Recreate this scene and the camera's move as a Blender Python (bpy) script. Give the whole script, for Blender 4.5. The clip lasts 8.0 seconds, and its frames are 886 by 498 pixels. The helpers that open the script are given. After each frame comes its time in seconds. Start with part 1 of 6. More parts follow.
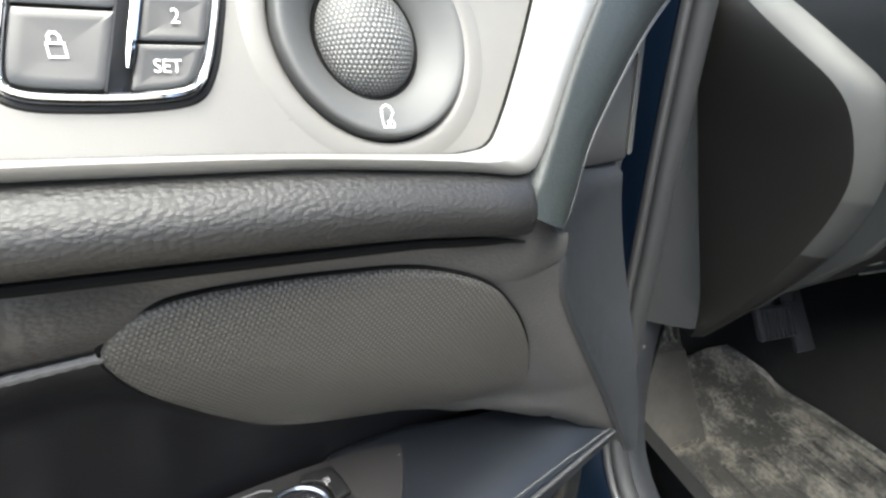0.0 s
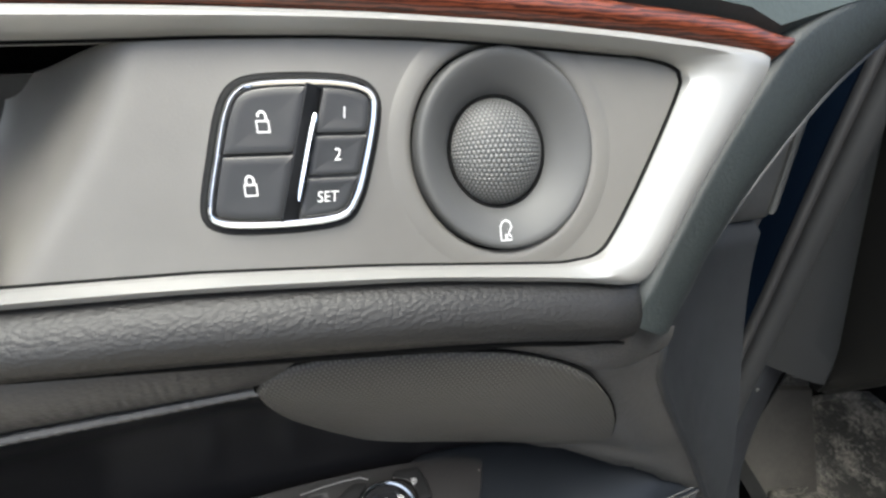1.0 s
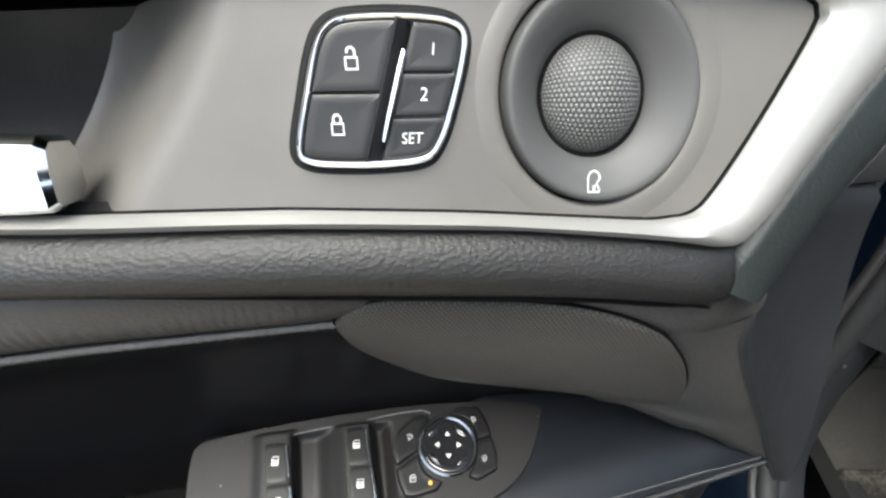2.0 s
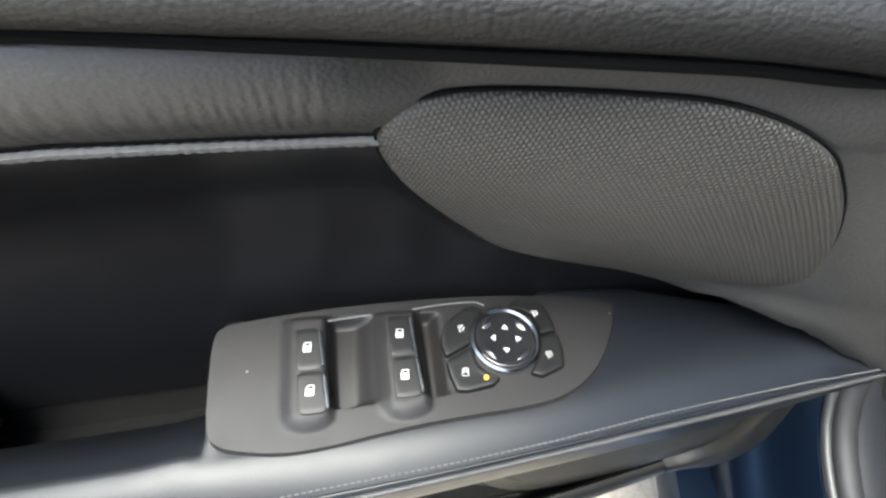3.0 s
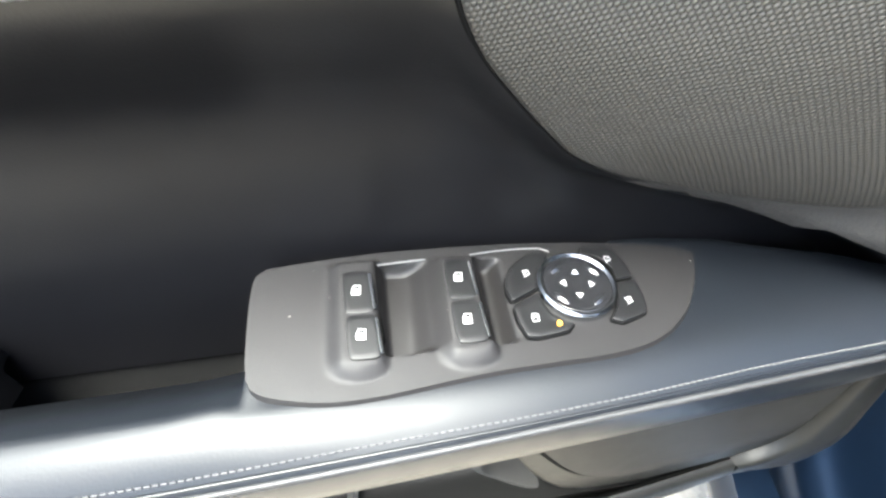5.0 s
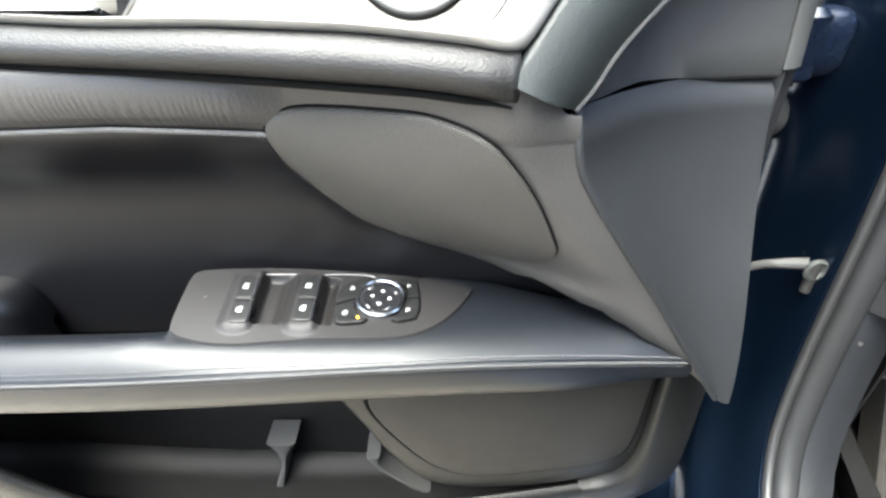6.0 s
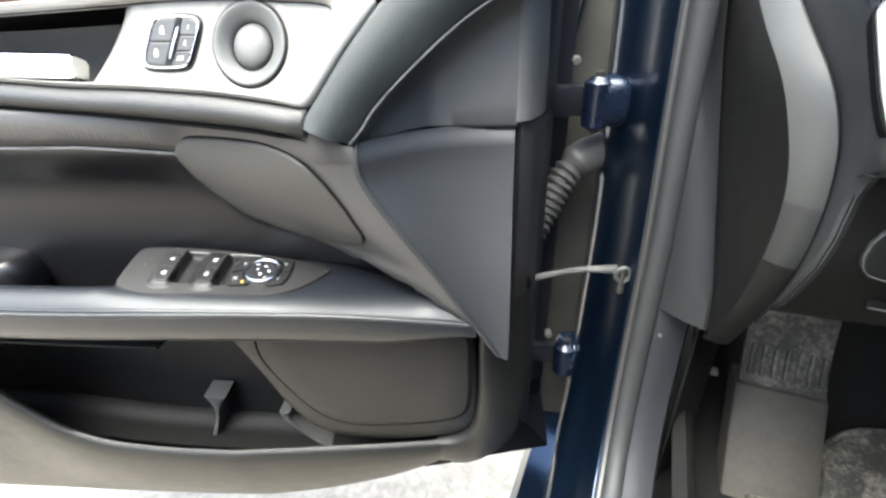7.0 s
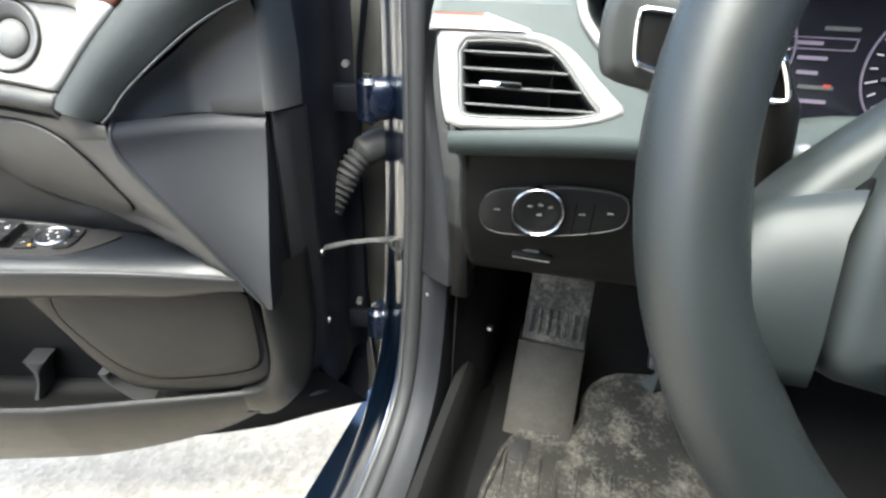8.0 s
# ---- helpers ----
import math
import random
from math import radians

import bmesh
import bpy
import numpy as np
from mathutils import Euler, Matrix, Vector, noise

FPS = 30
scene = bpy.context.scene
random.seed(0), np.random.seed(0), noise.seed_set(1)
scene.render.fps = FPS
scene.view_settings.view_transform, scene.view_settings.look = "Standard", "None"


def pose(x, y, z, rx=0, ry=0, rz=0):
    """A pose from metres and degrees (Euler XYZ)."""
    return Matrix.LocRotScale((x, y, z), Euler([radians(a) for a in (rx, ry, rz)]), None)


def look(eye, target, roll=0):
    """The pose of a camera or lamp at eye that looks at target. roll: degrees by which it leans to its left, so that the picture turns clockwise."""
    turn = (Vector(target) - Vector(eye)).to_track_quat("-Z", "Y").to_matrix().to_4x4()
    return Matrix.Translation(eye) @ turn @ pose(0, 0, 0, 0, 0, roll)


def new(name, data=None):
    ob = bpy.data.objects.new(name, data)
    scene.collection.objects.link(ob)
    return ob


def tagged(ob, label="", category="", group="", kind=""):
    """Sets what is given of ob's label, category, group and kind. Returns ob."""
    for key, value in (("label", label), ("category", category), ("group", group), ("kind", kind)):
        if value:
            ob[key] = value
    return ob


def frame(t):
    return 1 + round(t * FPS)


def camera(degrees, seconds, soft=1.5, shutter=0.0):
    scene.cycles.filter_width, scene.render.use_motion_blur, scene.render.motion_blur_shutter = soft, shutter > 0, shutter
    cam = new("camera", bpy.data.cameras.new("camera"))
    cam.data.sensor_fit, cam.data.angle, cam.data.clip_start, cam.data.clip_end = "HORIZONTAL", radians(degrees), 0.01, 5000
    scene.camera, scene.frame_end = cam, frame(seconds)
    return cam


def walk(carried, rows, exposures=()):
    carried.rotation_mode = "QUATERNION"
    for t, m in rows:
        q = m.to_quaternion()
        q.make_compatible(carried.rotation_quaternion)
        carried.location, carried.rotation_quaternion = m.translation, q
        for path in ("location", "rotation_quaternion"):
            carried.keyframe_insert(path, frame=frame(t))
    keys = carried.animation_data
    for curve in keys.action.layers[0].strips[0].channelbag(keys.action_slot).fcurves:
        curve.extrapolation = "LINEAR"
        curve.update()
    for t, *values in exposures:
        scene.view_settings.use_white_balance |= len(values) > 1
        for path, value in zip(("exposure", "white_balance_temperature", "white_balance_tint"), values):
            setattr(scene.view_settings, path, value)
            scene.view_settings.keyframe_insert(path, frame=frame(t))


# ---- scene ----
cam = camera(86.51, 8.0, 2.6)
PATH = [
    (0, (0.05271, -0.05074, 0.94231), (1.13758, 1.38136, 0.06358), 3.670),
    (0.5, (0.05370, -0.03834, 0.97375), (0.90984, 1.48162, -0.00440), 4.655),
    (1, (0.05580, -0.03909, 0.99705), (0.69366, 1.52332, -0.07627), 4.393),
    (1.2, (0.05519, -0.03870, 1.00219), (0.62206, 1.53377, -0.09599), 4.097),
    (2.3, (0.04989, -0.03365, 0.98550), (0.34208, 1.43706, -0.33800), 2.451),
    (2.5, (0.04894, -0.03296, 0.96857), (0.30865, 1.42617, -0.37438), 2.394),
    (3, (0.04000, -0.02950, 0.92253), (0.24201, 1.37277, -0.48914), -0.529),
    (3.5, (0.02162, -0.02293, 0.88817), (0.21425, 1.37097, -0.53307), -2.218),
    (4, (0.00469, -0.02142, 0.85852), (0.19666, 1.40595, -0.52920), -3.582),
    (4.2, (0.00208, -0.02126, 0.84936), (0.19400, 1.42414, -0.51958), -3.921),
    (5.3, (0.03624, -0.06413, 0.88468), (0.15532, 1.47107, -0.39164), -2.293),
    (5.5, (0.05944, -0.09515, 0.89486), (0.15404, 1.50257, -0.30445), -1.970),
    (6, (0.15628, -0.17608, 0.93418), (0.09392, 1.50360, -0.14970), -2.154),
    (6.5, (0.24475, -0.25702, 0.95409), (0.08869, 1.45886, -0.06149), -1.605),
    (7, (0.34300, -0.31944, 0.97080), (0.16420, 1.42982, 0.01785), -1.566),
    (7.1, (0.36263, -0.32966, 0.97289), (0.19965, 1.42511, 0.02726), -1.580),
    (7.5, (0.44715, -0.37312, 0.98565), (0.36033, 1.40620, 0.07653), -0.722),
    (7.7, (0.50543, -0.39566, 0.98680), (0.44694, 1.38109, 0.07044), 0.301),
    (7.8, (0.53145, -0.40204, 0.99165), (0.52168, 1.35916, 0.04398), 0.568),
    (8, (0.56688, -0.43139, 0.98829), (0.64305, 1.32849, 0.04117), 2.304),
]
EXPOSURE = [(0, 3.34, 6250, 1), (0.5, 2.78, 6250, 1), (1.2, 2.50, 6250, 2), (2.4, 2.50, 6250, 2), (3.0, 3.26, 6150, 1), (3.6, 3.96, 6050, 0), (5.4, 4.24, 6150, 0), (6.5, 3.86, 6200, 1), (7.2, 3.86, 6200, 1), (8, 3.74, 6250, 0)]
walk(cam, [(t, look(eye, target, roll)) for t, eye, target, roll in PATH], EXPOSURE)

# ---- world, sun, exposure ----
world = bpy.data.worlds.new("sky")
scene.world = world
world.use_nodes = True
wn = world.node_tree
sky = wn.nodes.new("ShaderNodeTexSky")
sky.sky_type = "NISHITA"
sky.sun_disc = False
sky.sun_elevation = radians(68)
sky.sun_rotation = radians(215)
sky.air_density, sky.dust_density, sky.ozone_density = 0.7, 5.0, 0.7
wn.links.new(sky.outputs[0], wn.nodes["Background"].inputs[0])
wn.nodes["Background"].inputs[1].default_value = 0.115
sun = new("sun", bpy.data.lights.new("sun", "SUN"))
sun.data.energy, sun.data.angle, sun.data.color = 1.5, radians(45), (1.0, 0.97, 0.92)
sun.matrix_world = look((-1.3, -1.2, 5.4), (0, 0, 0.6))

# ---- materials ----


def nodes_of(name):
    m = bpy.data.materials.new(name)
    m.use_nodes = True
    nt = m.node_tree
    return m, nt, nt.nodes["Principled BSDF"]


def coords(nt, scale=(1, 1, 1)):
    tc = nt.nodes.new("ShaderNodeTexCoord")
    mp = nt.nodes.new("ShaderNodeMapping")
    mp.inputs["Scale"].default_value = scale
    nt.links.new(tc.outputs["Object"], mp.inputs[0])
    return mp.outputs[0]


def noise_tex(nt, vec, scale, detail=4.0, rough=0.55):
    n = nt.nodes.new("ShaderNodeTexNoise")
    n.inputs["Scale"].default_value = scale
    n.inputs["Detail"].default_value = detail
    n.inputs["Roughness"].default_value = rough
    nt.links.new(vec, n.inputs["Vector"])
    return n.outputs["Fac"]


def ramp(nt, fac, a, b, lo=0.3, hi=0.7):
    r = nt.nodes.new("ShaderNodeValToRGB")
    r.color_ramp.elements[0].position, r.color_ramp.elements[1].position = lo, hi
    r.color_ramp.elements[0].color, r.color_ramp.elements[1].color = (*a, 1), (*b, 1)
    nt.links.new(fac, r.inputs[0])
    return r.outputs[0]


def bump(nt, height, bsdf, strength, dist):
    b = nt.nodes.new("ShaderNodeBump")
    b.inputs["Strength"].default_value, b.inputs["Distance"].default_value = strength, dist
    nt.links.new(height, b.inputs["Height"])
    nt.links.new(b.outputs[0], bsdf.inputs["Normal"])
    return b


def math_node(nt, op, a, b=None):
    n = nt.nodes.new("ShaderNodeMath")
    n.operation = op
    for i, v in enumerate((a, b)):
        if v is None:
            continue
        if isinstance(v, (int, float)):
            n.inputs[i].default_value = v
        else:
            nt.links.new(v, n.inputs[i])
    return n.outputs[0]


def plain(name, col, rough=0.5, metal=0.0, grain=0.0, grain_scale=900.0, vary=0.12, coat=0.0, spec=0.5):
    """A surface of one base colour with a little uneven tone, gloss and fine grain."""
    m, nt, p = nodes_of(name)
    v = coords(nt)
    big = noise_tex(nt, v, 14.0, 5.0)
    lo = tuple(c * (1 - vary) for c in col)
    hi = tuple(min(1, c * (1 + vary)) for c in col)
    nt.links.new(ramp(nt, big, lo, hi), p.inputs["Base Color"])
    fine = noise_tex(nt, v, 60.0, 6.0)
    rr = nt.nodes.new("ShaderNodeMapRange")
    rr.inputs["To Min"].default_value, rr.inputs["To Max"].default_value = max(0.02, rough - 0.07), min(1, rough + 0.07)
    nt.links.new(fine, rr.inputs["Value"])
    nt.links.new(rr.outputs[0], p.inputs["Roughness"])
    p.inputs["Metallic"].default_value = metal
    p.inputs["Coat Weight"].default_value = coat
    p.inputs["Coat Roughness"].default_value = 0.04
    p.inputs["Specular IOR Level"].default_value = spec
    if grain:
        bump(nt, noise_tex(nt, v, grain_scale, 3.0), p, grain, 0.0006)
    return m


def leather(name, col, rough, depth, scale=(1, 1, 1), cell=420.0, spec=0.5):
    """Grained hide: wrinkle cells warped by noise, fine pores on top."""
    m, nt, p = nodes_of(name)
    v = coords(nt, scale)
    warp = nt.nodes.new("ShaderNodeTexNoise")
    warp.inputs["Scale"].default_value = cell * 0.35
    nt.links.new(v, warp.inputs["Vector"])
    mix = nt.nodes.new("ShaderNodeVectorMath")
    mix.operation = "MULTIPLY_ADD"
    nt.links.new(warp.outputs["Color"], mix.inputs[0])
    mix.inputs[1].default_value = (0.0014, 0.0014, 0.0014)
    nt.links.new(v, mix.inputs[2])
    vo = nt.nodes.new("ShaderNodeTexVoronoi")
    vo.feature = "F1"
    vo.inputs["Scale"].default_value = cell
    nt.links.new(mix.outputs[0], vo.inputs["Vector"])
    pores = noise_tex(nt, v, cell * 3.2, 3.0)
    h = math_node(nt, "ADD", math_node(nt, "MULTIPLY", vo.outputs["Distance"], -1.0), math_node(nt, "MULTIPLY", pores, 0.35))
    bump(nt, h, p, depth, 0.0011)
    big = noise_tex(nt, v, 9.0, 5.0)
    nt.links.new(ramp(nt, big, tuple(c * 0.85 for c in col), tuple(c * 1.18 for c in col)), p.inputs["Base Color"])
    rr = nt.nodes.new("ShaderNodeMapRange")
    rr.inputs["To Min"].default_value, rr.inputs["To Max"].default_value = rough - 0.06, rough + 0.1
    nt.links.new(vo.outputs["Distance"], rr.inputs["Value"])
    nt.links.new(rr.outputs[0], p.inputs["Roughness"])
    p.inputs["Specular IOR Level"].default_value = spec
    return m


def mesh_cloth(name, col, cell, rough=0.55, metal=0.0, depth=0.9, tilt=-24.0, from_uv=False, hole=0.38, row=1.732, reach=1.0, raised=False):
    """Perforated speaker cover: staggered rows of round holes."""
    m, nt, p = nodes_of(name)
    tc = nt.nodes.new("ShaderNodeTexCoord")
    source = tc.outputs["Object"]
    if from_uv:
        split, join = nt.nodes.new("ShaderNodeSeparateXYZ"), nt.nodes.new("ShaderNodeCombineXYZ")
        nt.links.new(tc.outputs["UV"], split.inputs[0])
        nt.links.new(split.outputs[0], join.inputs[0])
        nt.links.new(split.outputs[1], join.inputs[2])
        source = join.outputs[0]
    rows = []
    for shift in (0.0, 0.5):
        mp = nt.nodes.new("ShaderNodeMapping")
        mp.inputs["Scale"].default_value = (1 / cell, 1.0, 1 / (cell * row))
        mp.inputs["Location"].default_value = (shift, 0, shift)
        mp.inputs["Rotation"].default_value = (0, radians(tilt), 0)
        nt.links.new(source, mp.inputs[0])
        fr = nt.nodes.new("ShaderNodeVectorMath")
        fr.operation = "FRACTION"
        nt.links.new(mp.outputs[0], fr.inputs[0])
        sb = nt.nodes.new("ShaderNodeVectorMath")
        sb.operation = "MULTIPLY_ADD"
        nt.links.new(fr.outputs[0], sb.inputs[0])
        sb.inputs[1].default_value = (reach, 0, 1.732)
        sb.inputs[2].default_value = (-0.5 * reach, 0, -0.866)
        ln = nt.nodes.new("ShaderNodeVectorMath")
        ln.operation = "LENGTH"
        nt.links.new(sb.outputs[0], ln.inputs[0])
        rows.append(ln.outputs["Value"])
    d = math_node(nt, "MINIMUM", rows[0], rows[1])
    nt.links.new(ramp(nt, d, tuple(c * hole for c in col), col, 0.24, 0.40), p.inputs["Base Color"])
    r = nt.nodes.new("ShaderNodeMapRange")
    r.inputs["From Min"].default_value, r.inputs["From Max"].default_value = (0.45, 0.18) if raised else (0.25, 0.42)
    nt.links.new(d, r.inputs["Value"])
    bump(nt, r.outputs[0], p, depth, 0.0008)
    p.inputs["Roughness"].default_value = rough
    p.inputs["Metallic"].default_value = metal
    p.inputs["Specular IOR Level"].default_value = 0.3
    return m


def wood_mat():
    m, nt, p = nodes_of("lacquered_wood")
    v = coords(nt, (1.0, 1.0, 9.0))
    w = nt.nodes.new("ShaderNodeTexWave")
    w.inputs["Scale"].default_value, w.inputs["Distortion"].default_value = 26.0, 7.0
    w.inputs["Detail"].default_value, w.inputs["Detail Scale"].default_value = 4.0, 3.0
    w.bands_direction = "Z"
    nt.links.new(v, w.inputs["Vector"])
    nt.links.new(ramp(nt, w.outputs["Fac"], (0.020, 0.0048, 0.0026), (0.105, 0.026, 0.0115), 0.1, 0.9), p.inputs["Base Color"])
    p.inputs["Roughness"].default_value = 0.45
    p.inputs["Specular IOR Level"].default_value = 0.2
    p.inputs["Coat Weight"].default_value, p.inputs["Coat Roughness"].default_value = 0.35, 0.06
    return m


def paint_mat(name, lo, hi):
    m, nt, p = nodes_of(name)
    v = coords(nt)
    fl = noise_tex(nt, v, 2600.0, 2.0)
    nt.links.new(ramp(nt, fl, lo, hi), p.inputs["Base Color"])
    p.inputs["Metallic"].default_value = 0.9
    p.inputs["Roughness"].default_value = 0.30
    p.inputs["Coat Weight"].default_value, p.inputs["Coat Roughness"].default_value = 0.7, 0.20
    bump(nt, noise_tex(nt, v, 38.0, 2.0), p, 0.05, 0.002)
    return m


def gravel_mat():
    m, nt, p = nodes_of("pale_gravel")
    v = coords(nt)
    vo = nt.nodes.new("ShaderNodeTexVoronoi")
    vo.inputs["Scale"].default_value = 75.0
    nt.links.new(v, vo.inputs["Vector"])
    n1, n2 = noise_tex(nt, v, 30.0, 8.0, 0.7), noise_tex(nt, v, 1.3, 5.0)
    mx = nt.nodes.new("ShaderNodeMix")
    mx.data_type = "RGBA"
    mx.inputs[0].default_value = 0.5
    nt.links.new(ramp(nt, vo.outputs["Color"], (0.19, 0.170, 0.139), (0.36, 0.325, 0.270), 0.1, 0.9), mx.inputs[6])
    nt.links.new(ramp(nt, n1, (0.155, 0.137, 0.110), (0.38, 0.343, 0.283)), mx.inputs[7])
    m2 = nt.nodes.new("ShaderNodeMix")
    m2.data_type = "RGBA"
    m2.blend_type = "MULTIPLY"
    m2.inputs[0].default_value = 0.6
    nt.links.new(mx.outputs[2], m2.inputs[6])
    nt.links.new(ramp(nt, n2, (0.7, 0.68, 0.66), (1, 1, 1)), m2.inputs[7])
    nt.links.new(m2.outputs[2], p.inputs["Base Color"])
    p.inputs["Roughness"].default_value = 0.9
    bump(nt, math_node(nt, "ADD", vo.outputs["Distance"], n1), p, 0.35, 0.006)
    return m


def dirty_mat(name, col, dirt, rough, ridges=0.0, lo=0.45, hi=0.68):
    """Rubber or carpet with dried pale dirt on it."""
    m, nt, p = nodes_of(name)
    v = coords(nt)
    a, b = noise_tex(nt, v, 13.0, 8.0, 0.7), noise_tex(nt, v, 140.0, 5.0, 0.7)
    s = math_node(nt, "ADD", math_node(nt, "MULTIPLY", a, 0.65), math_node(nt, "MULTIPLY", b, 0.35))
    nt.links.new(ramp(nt, s, col, dirt, lo, hi), p.inputs["Base Color"])
    p.inputs["Roughness"].default_value = rough
    p.inputs["Specular IOR Level"].default_value = 0.3
    bump(nt, b, p, 0.4, 0.0012)
    return m


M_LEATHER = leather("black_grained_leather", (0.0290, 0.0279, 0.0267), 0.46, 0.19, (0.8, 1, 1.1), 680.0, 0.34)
M_ROLL = leather("black_pebbled_leather", (0.0088, 0.0085, 0.0082), 0.46, 0.24, (0.8, 1, 1.1), 640.0, 0.27)
M_ARCH = leather("dark_green_black_vinyl", (0.0105, 0.0128, 0.0124), 0.52, 0.16, (1, 1, 1), 640.0, 0.32)
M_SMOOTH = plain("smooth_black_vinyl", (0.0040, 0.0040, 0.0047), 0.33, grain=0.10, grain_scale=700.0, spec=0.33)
M_PAD = plain("soft_black_pad", (0.0048, 0.0058, 0.0076), 0.39, grain=0.10, grain_scale=800.0, spec=0.26)
M_PANEL = plain("dark_taupe_satin_plastic", (0.090, 0.0855, 0.078), 0.42, metal=0.15, grain=0.1, grain_scale=1500.0, spec=0.35)
M_SILVER = plain("satin_champagne_silver", (0.240, 0.235, 0.223), 0.44, metal=0.5, vary=0.04)
M_CHROME = plain("chrome", (0.86, 0.87, 0.88), 0.07, metal=1.0, vary=0.02)
M_SATIN = plain("satin_chrome", (0.32, 0.325, 0.33), 0.22, metal=1.0, vary=0.03)
M_STRIP = plain("grey_edge_strip_plastic", (0.044, 0.045, 0.044), 0.55, grain=0.3, grain_scale=1100.0, spec=0.22)
M_WOOD = wood_mat()
M_SWITCH = plain("black_switch_plastic", (0.0054, 0.0054, 0.0058), 0.44, grain=0.06, grain_scale=1500.0, spec=0.22)
M_LOCKKEY = plain("charcoal_lock_key_plastic", (0.0115, 0.0112, 0.0108), 0.36, grain=0.05, grain_scale=1500.0, spec=0.36)
M_PLATE = plain("charcoal_switch_plate", (0.0105, 0.0100, 0.0102), 0.5, grain=0.25, grain_scale=1900.0, spec=0.20)
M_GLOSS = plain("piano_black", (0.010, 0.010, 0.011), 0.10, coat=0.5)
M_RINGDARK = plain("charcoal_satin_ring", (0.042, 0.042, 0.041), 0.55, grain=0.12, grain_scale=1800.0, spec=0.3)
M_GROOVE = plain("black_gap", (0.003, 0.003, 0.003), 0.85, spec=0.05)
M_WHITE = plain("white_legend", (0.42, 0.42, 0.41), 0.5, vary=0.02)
M_WELT = plain("lit_seam_welt", (0.028, 0.028, 0.029), 0.55, grain=0.3, grain_scale=900.0, spec=0.25)
M_AMBER = plain("amber_lamp", (0.75, 0.36, 0.02), 0.4)
M_THREAD = plain("grey_thread", (0.066, 0.066, 0.067), 0.8, grain=0.5, spec=0.1)
M_GRILLE = mesh_cloth("perforated_black_cover", (0.0175, 0.0166, 0.0148), 0.0019, 0.5, 0.0, 0.46, 8.0, False, 2.6, 1.732, 1.0, True)
M_DOME = mesh_cloth("steel_mesh_dome", (0.034, 0.034, 0.033), 0.0018, 0.42, 0.3, 0.5, 0.0, True, 3.6, 1.732, 1.0, True)
M_LOWGRILLE = plain("dark_brown_black_cover", (0.0100, 0.0095, 0.0083), 0.6, grain=0.4, grain_scale=1200.0, spec=0.2)
M_HARD = plain("hard_grained_black_plastic", (0.034, 0.0348, 0.0352), 0.46, grain=0.35, grain_scale=1100.0, spec=0.35)
M_LOWER = plain("lower_taupe_black_plastic", (0.0060, 0.0061, 0.0059), 0.42, grain=0.35, grain_scale=1100.0, spec=0.16)
M_POCKET = plain("pocket_black_plastic", (0.0042, 0.0042, 0.0042), 0.55, grain=0.3, grain_scale=900.0, spec=0.15)
# pocket plastic lightened to paint the light on the dividers
M_FIN = plain("lit_grey_black_plastic", (0.040, 0.040, 0.039), 0.5, grain=0.3, grain_scale=900.0, spec=0.3)
M_TRI = plain("blue_black_trim_plastic", (0.0105, 0.0114, 0.0128), 0.50, grain=0.4, grain_scale=1000.0, spec=0.27)
M_RUBBER = plain("black_rubber", (0.012, 0.012, 0.013), 0.5)
M_SEAL = plain("grey_black_rubber_seal", (0.0125, 0.0130, 0.0140), 0.6, spec=0.28)
M_PAINT = paint_mat("blue_metallic_paint", (0.0026, 0.0064, 0.0160), (0.0080, 0.0235, 0.0560))
# blue paint darkened to hold the shade of the door gap
M_SHADEPAINT = plain("shaded_blue_paint", (0.0085, 0.0095, 0.0125), 0.42, metal=0.2, vary=0.2, spec=0.3)
M_HINGE = plain("navy_hinge_paint", (0.0045, 0.0080, 0.0190), 0.28, metal=0.3, vary=0.2, spec=0.5)
M_OUTLINE = plain("dim_grey_outline", (0.030, 0.031, 0.030), 0.5, spec=0.25)
M_UNDER = plain("black_underside_wax", (0.0022, 0.0026, 0.0038), 0.9, grain=0.2, spec=0.03)
M_STEEL = plain("bare_steel", (0.30, 0.29, 0.27), 0.35, metal=0.9)
M_DULL = plain("dull_oiled_steel", (0.016, 0.0155, 0.015), 0.6, metal=0.2)
M_HOSE = plain("grey_black_hose_rubber", (0.040, 0.039, 0.037), 0.55)
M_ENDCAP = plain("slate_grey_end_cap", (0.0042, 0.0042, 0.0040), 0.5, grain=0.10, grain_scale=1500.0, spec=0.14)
M_FUNNEL = plain("dark_green_grey_surround", (0.020, 0.023, 0.022), 0.5, grain=0.2)
M_SLAT = plain("dark_grey_slat", (0.10, 0.10, 0.10), 0.30)
M_CORD = plain("light_grey_cord", (0.060, 0.059, 0.058), 0.8, grain=0.5)
# darkened slate: painted shade for the dash side and the middle of the facet
M_DASHSHADE = plain("shaded_dash_slate", (0.013, 0.014, 0.0145), 0.5, grain=0.15, grain_scale=1300.0, spec=0.35)
# grey lightened to paint the light falling on the cap facet
M_FACET = plain("lit_facet_grey", (0.029, 0.0297, 0.029), 0.5, grain=0.06, grain_scale=1500.0, spec=0.2)
M_VALLEY = plain("charcoal_valley", (0.0080, 0.0075, 0.0075), 0.42, grain=0.15, grain_scale=1500.0, spec=0.2)
M_CRUMB = plain("pale_crumb", (0.22, 0.21, 0.19), 0.9)
M_TRIMGREY = plain("slate_grey_trim", (0.0070, 0.0077, 0.0086), 0.5, grain=0.25, grain_scale=1100.0, spec=0.22)
